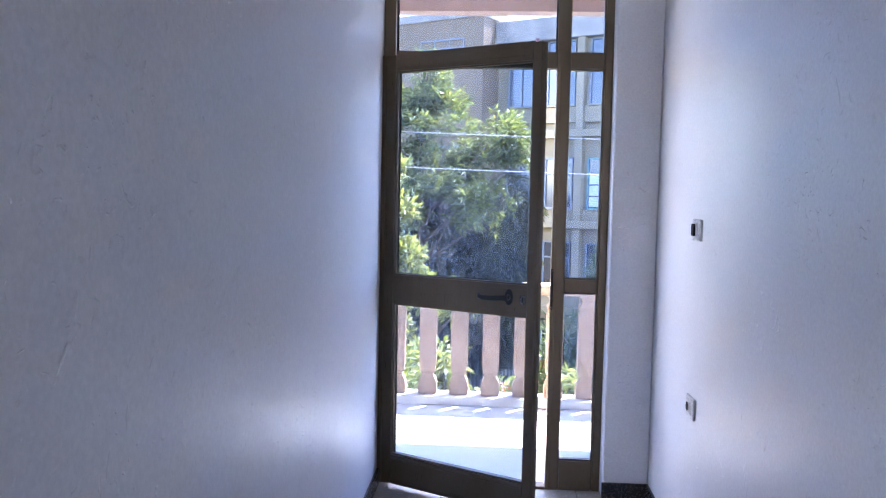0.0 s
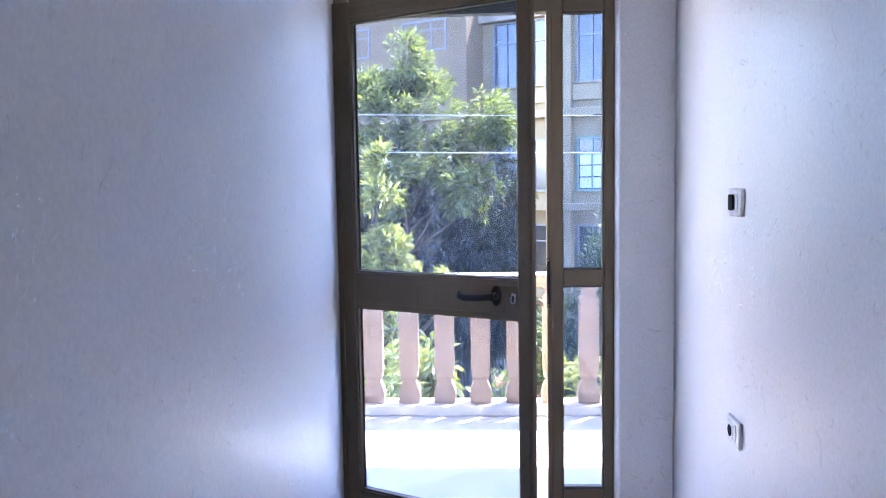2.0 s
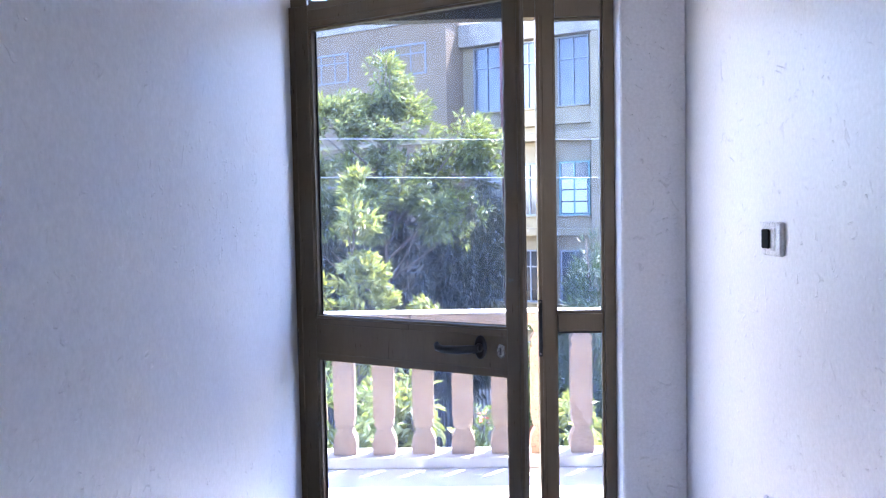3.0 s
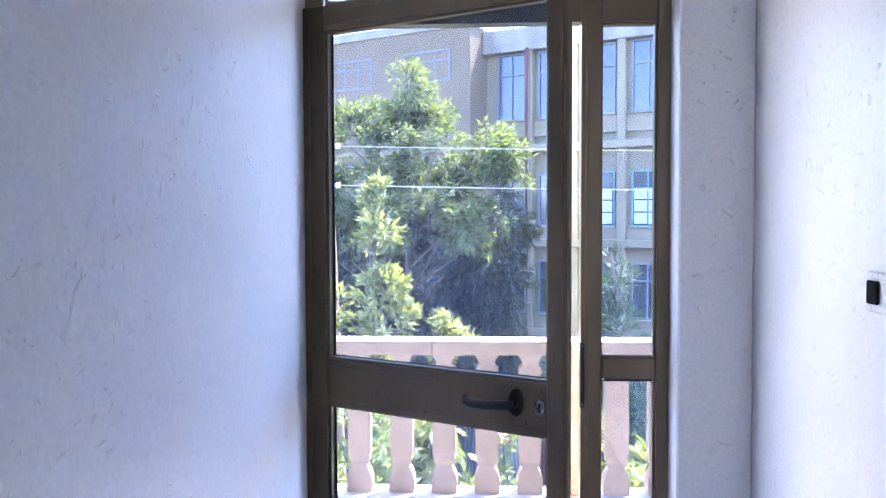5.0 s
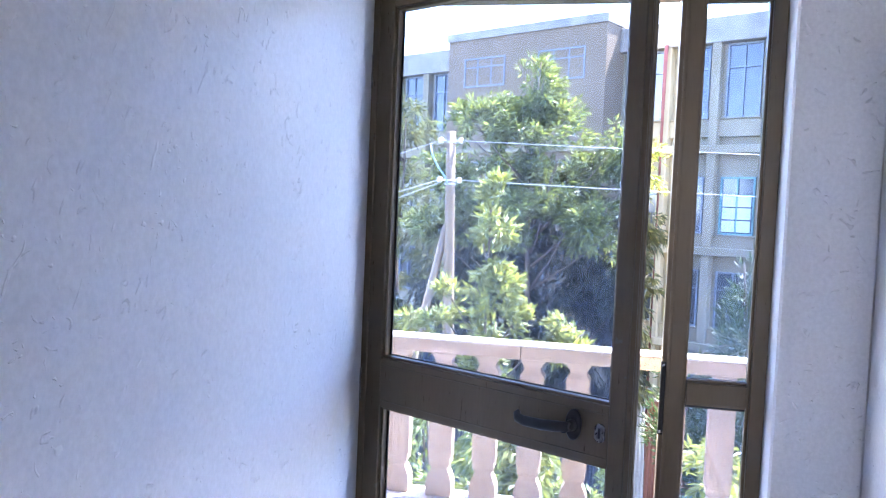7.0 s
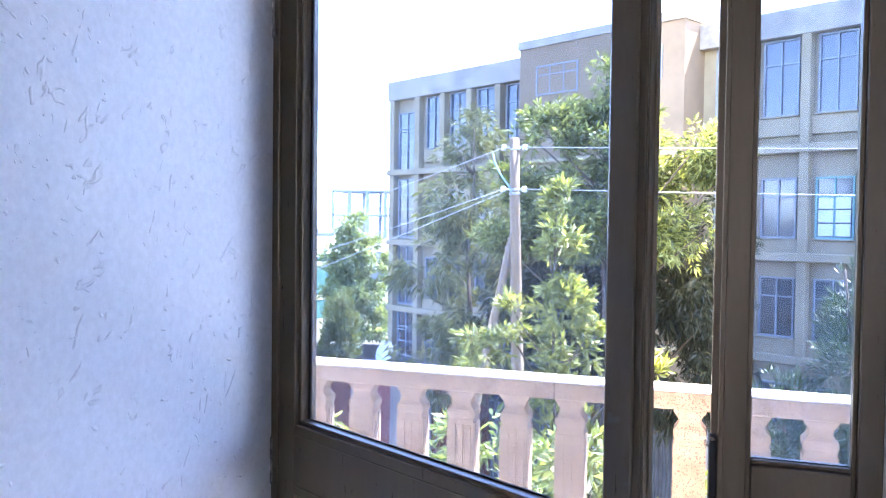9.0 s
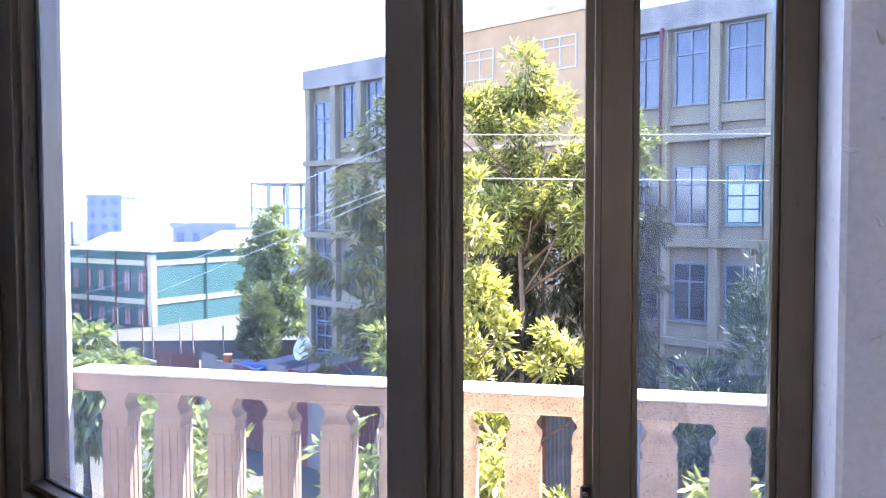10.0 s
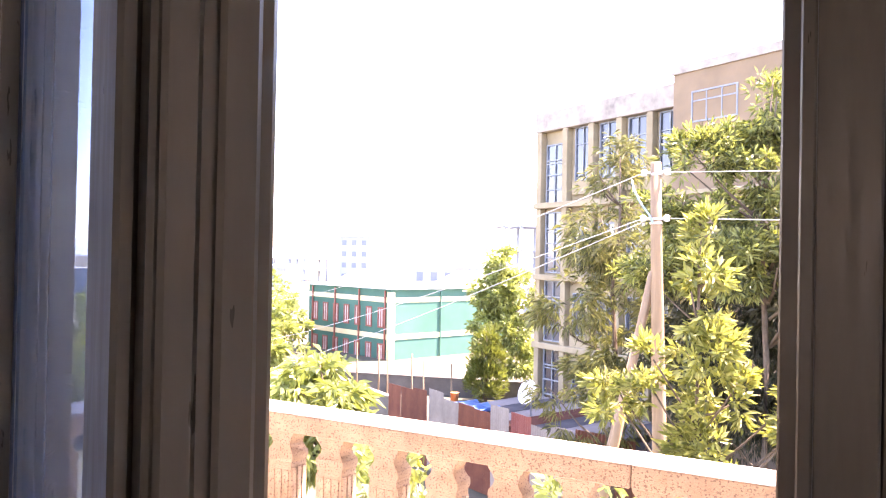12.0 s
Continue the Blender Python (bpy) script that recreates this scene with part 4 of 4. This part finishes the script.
for q in range(9):
    for r in range(5):
        bm.verts.new((0.1 + 0.22 * q, 0.1 + 0.3 * r, 2.26 + 0.10 * math.sin(q * 2.1) * math.cos(r * 1.7)))
bm.verts.ensure_lookup_table()
for q in range(8):
    for r in range(4):
        bm.faces.new([bm.verts[j] for j in (q * 5 + r, q * 5 + r + 1, (q + 1) * 5 + r + 1, (q + 1) * 5 + r)])
bmesh.ops.solidify(bm, geom=bm.faces[:], thickness=0.02)
tarp = solid("tarpaulin", bm, M_TARP, "crumpled blue tarpaulin on the shack roof", "tarpaulin")
tarp.matrix_world = shack.matrix_world.copy()
bm = bmesh.new()
lathe(bm, [(0.12, 0), (0.15, 0.28), (0.16, 0.29), (0.14, 0.30)], 14)
bucket = solid("bucket", bm, M_ORANGE, "orange plastic bucket on the shack roof", "bucket")
bucket.matrix_world = shack.matrix_world @ Matrix.Translation((-0.05, 0.6, 2.26))
dish = thing("satellite_dish", "white satellite dish on the shack roof", "satellite dish", at=shack.matrix_world @ Matrix.Translation((2.75, 1.7, 2.13)))
bm = bmesh.new()
lathe(bm, [(0.02, 0), (0.2, 0.03), (0.36, 0.10), (0.42, 0.15), (0.42, 0.16), (0.36, 0.115), (0.2, 0.045), (0.02, 0.02)], 24, m=Matrix.Translation((0, 0, 0.75)) @ Matrix.Rotation(radians(68), 4, "X"))
part("reflector", bm, M_DISH, dish)
part("mast", tube(bmesh.new(), [(0, 0.05, -0.05), (0, 0.02, 0.75)], 0.025, 8), M_WINFRAME, dish)
part("feed_arm", tube(bmesh.new(), [(0, 0.0, 0.42), (0, -0.45, 0.80)], 0.012, 6), M_WINFRAME, dish)
# grey block wall towards the green building
yard_wall = solid("yard_wall", boxes((-11, -0.1, 0, 0, 0.1, 1.9), (-11, -0.14, 1.9, 0, 0.14, 1.98), bevel=0.01), M_CONC, "grey concrete block yard wall with a coping", "wall", kind="structure")
yard_wall.matrix_world = Matrix.Translation((-15.6, 24.4, ZG)) @ Matrix.Rotation(radians(150 + 180), 4, "Z")
yard_wall2 = solid("yard_wall", boxes((0, -0.1, 0, 24, 0.1, 0.9), (0, -0.14, 0.9, 24, 0.14, 0.98), bevel=0.01), M_CONC, "grey concrete block yard wall with a coping", "wall", kind="structure")
yard_wall2.matrix_world = Matrix.Translation((-25.0, 34.0, ZG)) @ Matrix.Rotation(radians(15), 4, "Z")
for k in range(6):
    ob = solid("fence_post", tube(bmesh.new(), [(0, 0, 0), (0.03, 0, 1.5), (0.0, 0.02, 3.0)], [0.05, 0.045, 0.03], 7), M_WOOD, "crooked wooden post standing in the yard", "post", "posts in the yard")
    ob.location = (-22.0 + 1.5 * k, 31.0 - 0.9 * k + (k % 2) * 0.6, ZG)

# ---- parked car below, beyond the balustrade ----
M_CARPAINT = surface("teal_car_paint", (0.02, 0.15, 0.15), (0.03, 0.20, 0.19), 1.5, 30, 0.3, 0.1, 0.02)
M_CARGLASS = surface("car_window_glass", (0.05, 0.07, 0.08), (0.10, 0.13, 0.14), 1.5, 20, 0.06, 0, 0)
M_TYRE = surface("tyre_rubber", (0.012, 0.012, 0.012), (0.03, 0.03, 0.03), 10, 50, 0.8)
car = thing("car", "old teal saloon car parked below the balcony", "car", at=(3.4, 15.6, ZG))
bm = bmesh.new()
side = [(-2.05, 0.35), (-2.08, 0.62), (-1.95, 0.78), (-1.05, 0.92), (-0.62, 1.34), (-0.3, 1.42), (0.75, 1.42), (1.05, 1.36), (1.45, 0.98), (2.0, 0.92), (2.08, 0.6), (2.05, 0.35), (1.6, 0.28), (-1.6, 0.28)]
r0 = [bm.verts.new((x, -0.80 + (0.14 if z > 1.1 else 0), z)) for x, z in side]
r1 = [bm.verts.new((x, 0.80 - (0.14 if z > 1.1 else 0), z)) for x, z in side]
bm.faces.new(r0)
bm.faces.new(r1[::-1])
for k in range(len(side)):
    bm.faces.new((r0[k], r1[k], r1[(k + 1) % len(side)], r0[(k + 1) % len(side)]))
bmesh.ops.bevel(bm, geom=bm.edges[:], offset=0.045, segments=2, affect="EDGES", clamp_overlap=True)
part("body", bm, M_CARPAINT, car)
for sy in (-1, 1):
    for x0, x1, x2, x3 in ((-0.82, 0.12, 0.12, -0.55), (0.2, 1.2, 0.92, 0.2)):
        bm = bmesh.new()
        v0 = [bm.verts.new((x, sy * (0.79 if z < 1 else 0.70), z)) for x, z in ((x0, 0.96), (x1, 0.96), (x2, 1.33), (x3, 1.33))]
        v1 = [bm.verts.new((v.co.x, v.co.y + sy * 0.012, v.co.z)) for v in v0]
        bm.faces.new(v0[::-1])
        bm.faces.new(v1)
        for k in range(4):
            bm.faces.new((v0[k], v0[(k + 1) % 4], v1[(k + 1) % 4], v1[k]))
        part("window", bm, M_CARGLASS, car)
    for x in (-1.3, 1.3):
        bm = bmesh.new()
        lathe(bm, [(0.20, 0), (0.30, 0.02), (0.31, 0.1), (0.30, 0.17), (0.2, 0.19)], 20, m=Matrix.Translation((x, sy * 0.66 + (0.0 if sy > 0 else 0.0), 0.31)) @ Matrix.Rotation(radians(-90 * sy), 4, "X"))
        wheel = part("wheel", bm, M_TYRE, car)
        bm = bmesh.new()
        lathe(bm, [(0.17, 0), (0.17, 0.01), (0.05, 0.03)], 16, m=Matrix.Translation((x, sy * 0.85, 0.31)) @ Matrix.Rotation(radians(-90 * sy), 4, "X"))
        part("rim", bm, M_CHROME, wheel)
part("bumper", boxes((-2.16, -0.78, 0.40, -2.06, 0.78, 0.52), bevel=0.02), M_CHROME, car)
part("bumper", boxes((2.06, -0.78, 0.40, 2.16, 0.78, 0.52), bevel=0.02), M_CHROME, car)

# ---- shrubs in the garden below ----
M_RED = surface("red_petals", (0.5, 0.02, 0.03), (0.7, 0.05, 0.06), 6, 30, 0.5)
for k, (x, y, r, h, m) in enumerate(((2.2, 5.6, 0.26, 4.9, M_LEAF_S), (-2.9, 7.2, 1.2, 3.6, M_LEAF_L), (3.6, 8.2, 0.9, 3.4, M_LEAF_S), (-5.2, 9.5, 1.3, 3.6, M_LEAF_L), (0.2, 11.6, 1.1, 3.0, M_LEAF_A))):
    tree("shrub", "leafy green garden shrub below the balcony", (x, y, ZG), [(0, 0, h - r * 0.7, r, r * 0.8), (0.3, 0, h - r * 1.5, r * 1.1, r), (-0.2, 0, h * 0.35, r, h * 0.3)], 420, 7, 0.24, 0.07, m, 40 + k, 0.05, 0.2, group="garden shrubs")
for k, (x, y, r, h, m) in enumerate(((-2.7, 4.6, 0.42, 5.85, M_LEAF_L), (-2.0, 4.3, 0.34, 5.75, M_LEAF_S), (-0.85, 4.5, 0.40, 5.85, M_LEAF_L), (-0.25, 4.8, 0.30, 5.55, M_LEAF_L), (0.10, 4.2, 0.26, 5.80, M_LEAF_S), (1.75, 4.9, 0.34, 5.45, M_LEAF_S))):
    tree("shrub", "tall leafy shrub growing up behind the balustrade", (x, y, ZG), [(0, 0, h - r, r, r), (0.1, 0.1, h - 2.4 * r, r * 1.25, r), (-0.1, 0, h - 4.2 * r, r * 1.4, r * 1.3), (0.1, 0, h - 7.0 * r, r * 1.4, r * 1.6)], 330, 7, 0.13, 0.05, m, 80 + k, 0.04, 0.2, gap=0.4, group="shrubs behind the balustrade", clump=0.08)
tree("shrub", "slender garden shrub with small red flowers", (0.80, 7.05, ZG), [(0, 0, 4.5, 0.10, 0.25), (0.03, 0, 4.1, 0.13, 0.3), (-0.04, 0, 3.5, 0.18, 0.5)], 140, 6, 0.12, 0.04, M_LEAF_L, 60, 0.03, 0.2, clump=0.05)
bm = bmesh.new()
for k in range(9):
    a = random.Random(k)
    c = Vector((0.80 + a.uniform(-0.07, 0.07), 6.9 + a.uniform(-0.08, 0.08), -1.12 + a.uniform(-0.12, 0.06)))
    for q in range(5):
        w = Matrix.Rotation(math.tau * q / 5, 4, "Z")
        vs = [bm.verts.new(c + w @ Vector(p)) for p in ((0, 0, 0), (0.015, -0.01, 0.008), (0.03, 0, 0.012), (0.015, 0.01, 0.008))]
        bm.faces.new(vs)
solid("red_flowers", bm, M_RED, "small red flowers on a garden shrub", "flowers", kind="stuff")

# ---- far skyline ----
# far panes carry the haze in their colour too
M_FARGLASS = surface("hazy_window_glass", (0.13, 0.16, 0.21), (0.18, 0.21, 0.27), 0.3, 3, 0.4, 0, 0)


def far_block(x, y, w, d, h, floors, cols, mat, label, base=-9.0, turn=0.0, frame_only=False):
    t = thing("far_building", label, "building", "far buildings", at=Matrix.Translation((x, y, base)) @ Matrix.Rotation(radians(turn), 4, "Z"))
    if frame_only:
        for f in range(floors + 1):
            part("floor_slab", boxes((0, 0, h * f / floors - 0.3, w, d, h * f / floors)), mat, t)
        for c in range(cols + 1):
            for yy in (0, d - 0.5):
                part("column", boxes((w * c / cols - 0.25 * (c > 0), yy, 0, w * c / cols + 0.25, yy + 0.5, h)), mat, t)
    else:
        part("wall", boxes((0, 0, 0, w, d, h)), mat, t)
        part("parapet", boxes((-0.3, -0.3, h, w + 0.3, d + 0.3, h + 0.6)), mat, t)
        for f in range(floors):
            for c in range(cols):
                part("window", boxes((w * (c + 0.25) / cols, -0.05, h * (f + 0.3) / floors, w * (c + 0.7) / cols, 0.05, h * (f + 0.75) / floors)), M_FARGLASS, t)
    return t


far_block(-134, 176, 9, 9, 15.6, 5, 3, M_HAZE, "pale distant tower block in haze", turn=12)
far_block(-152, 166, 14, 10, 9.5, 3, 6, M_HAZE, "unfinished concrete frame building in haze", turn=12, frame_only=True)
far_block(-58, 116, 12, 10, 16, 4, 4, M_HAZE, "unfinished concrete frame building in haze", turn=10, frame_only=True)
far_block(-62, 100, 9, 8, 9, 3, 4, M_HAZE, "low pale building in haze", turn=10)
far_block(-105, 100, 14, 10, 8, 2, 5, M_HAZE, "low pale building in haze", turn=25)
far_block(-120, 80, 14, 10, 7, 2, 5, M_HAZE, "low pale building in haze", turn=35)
for x, y, w, turn in ((-52, 66, 9, 15), (-46, 78, 10, 15), (-70, 62, 9, 30), (-40, 90, 8, 15)):
    t = thing("far_house", "low house with a pale red hipped roof", "house", "far houses", at=Matrix.Translation((x, y, -7.0)) @ Matrix.Rotation(radians(turn), 4, "Z"))
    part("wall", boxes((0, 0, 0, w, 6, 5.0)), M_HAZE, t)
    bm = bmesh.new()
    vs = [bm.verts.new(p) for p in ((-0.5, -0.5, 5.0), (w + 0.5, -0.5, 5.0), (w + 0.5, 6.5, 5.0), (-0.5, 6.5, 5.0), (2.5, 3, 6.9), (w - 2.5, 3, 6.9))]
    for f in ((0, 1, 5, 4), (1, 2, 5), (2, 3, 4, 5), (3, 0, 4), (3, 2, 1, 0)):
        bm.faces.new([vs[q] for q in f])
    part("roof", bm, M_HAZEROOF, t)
bm = bmesh.new()
rng = random.Random(8)
top, low = [], []
for k in range(41):
    a = radians(20 + 2.0 * k)
    h = 26 + 14 * math.sin(k * 0.35) + rng.uniform(-3, 3)
    top.append(bm.verts.new((-1500 * math.sin(a), 1500 * math.cos(a), h)))
    low.append(bm.verts.new((-1300 * math.sin(a), 1300 * math.cos(a), -12)))
for k in range(40):
    bm.faces.new((low[k], low[k + 1], top[k + 1], top[k]))
# blue of the hills is air haze painted as their colour
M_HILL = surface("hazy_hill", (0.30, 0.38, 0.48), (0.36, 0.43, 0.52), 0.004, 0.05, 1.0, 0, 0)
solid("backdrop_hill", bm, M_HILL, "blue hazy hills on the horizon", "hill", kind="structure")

# ---- floor tiles of the passage ----
TS = 0.34
ME_TILE = mesh_of("tile", boxes((0.002, 0.002, -0.012, TS - 0.002, TS - 0.002, 0.0), bevel=0.001), M_TILE)
for a in range(4):
    for b in range(27):
        ob = new("tile", ME_TILE)
        ob.parent = floor
        ob.location = (XL + a * TS, 0.0 - TS * (b + 1), 0)
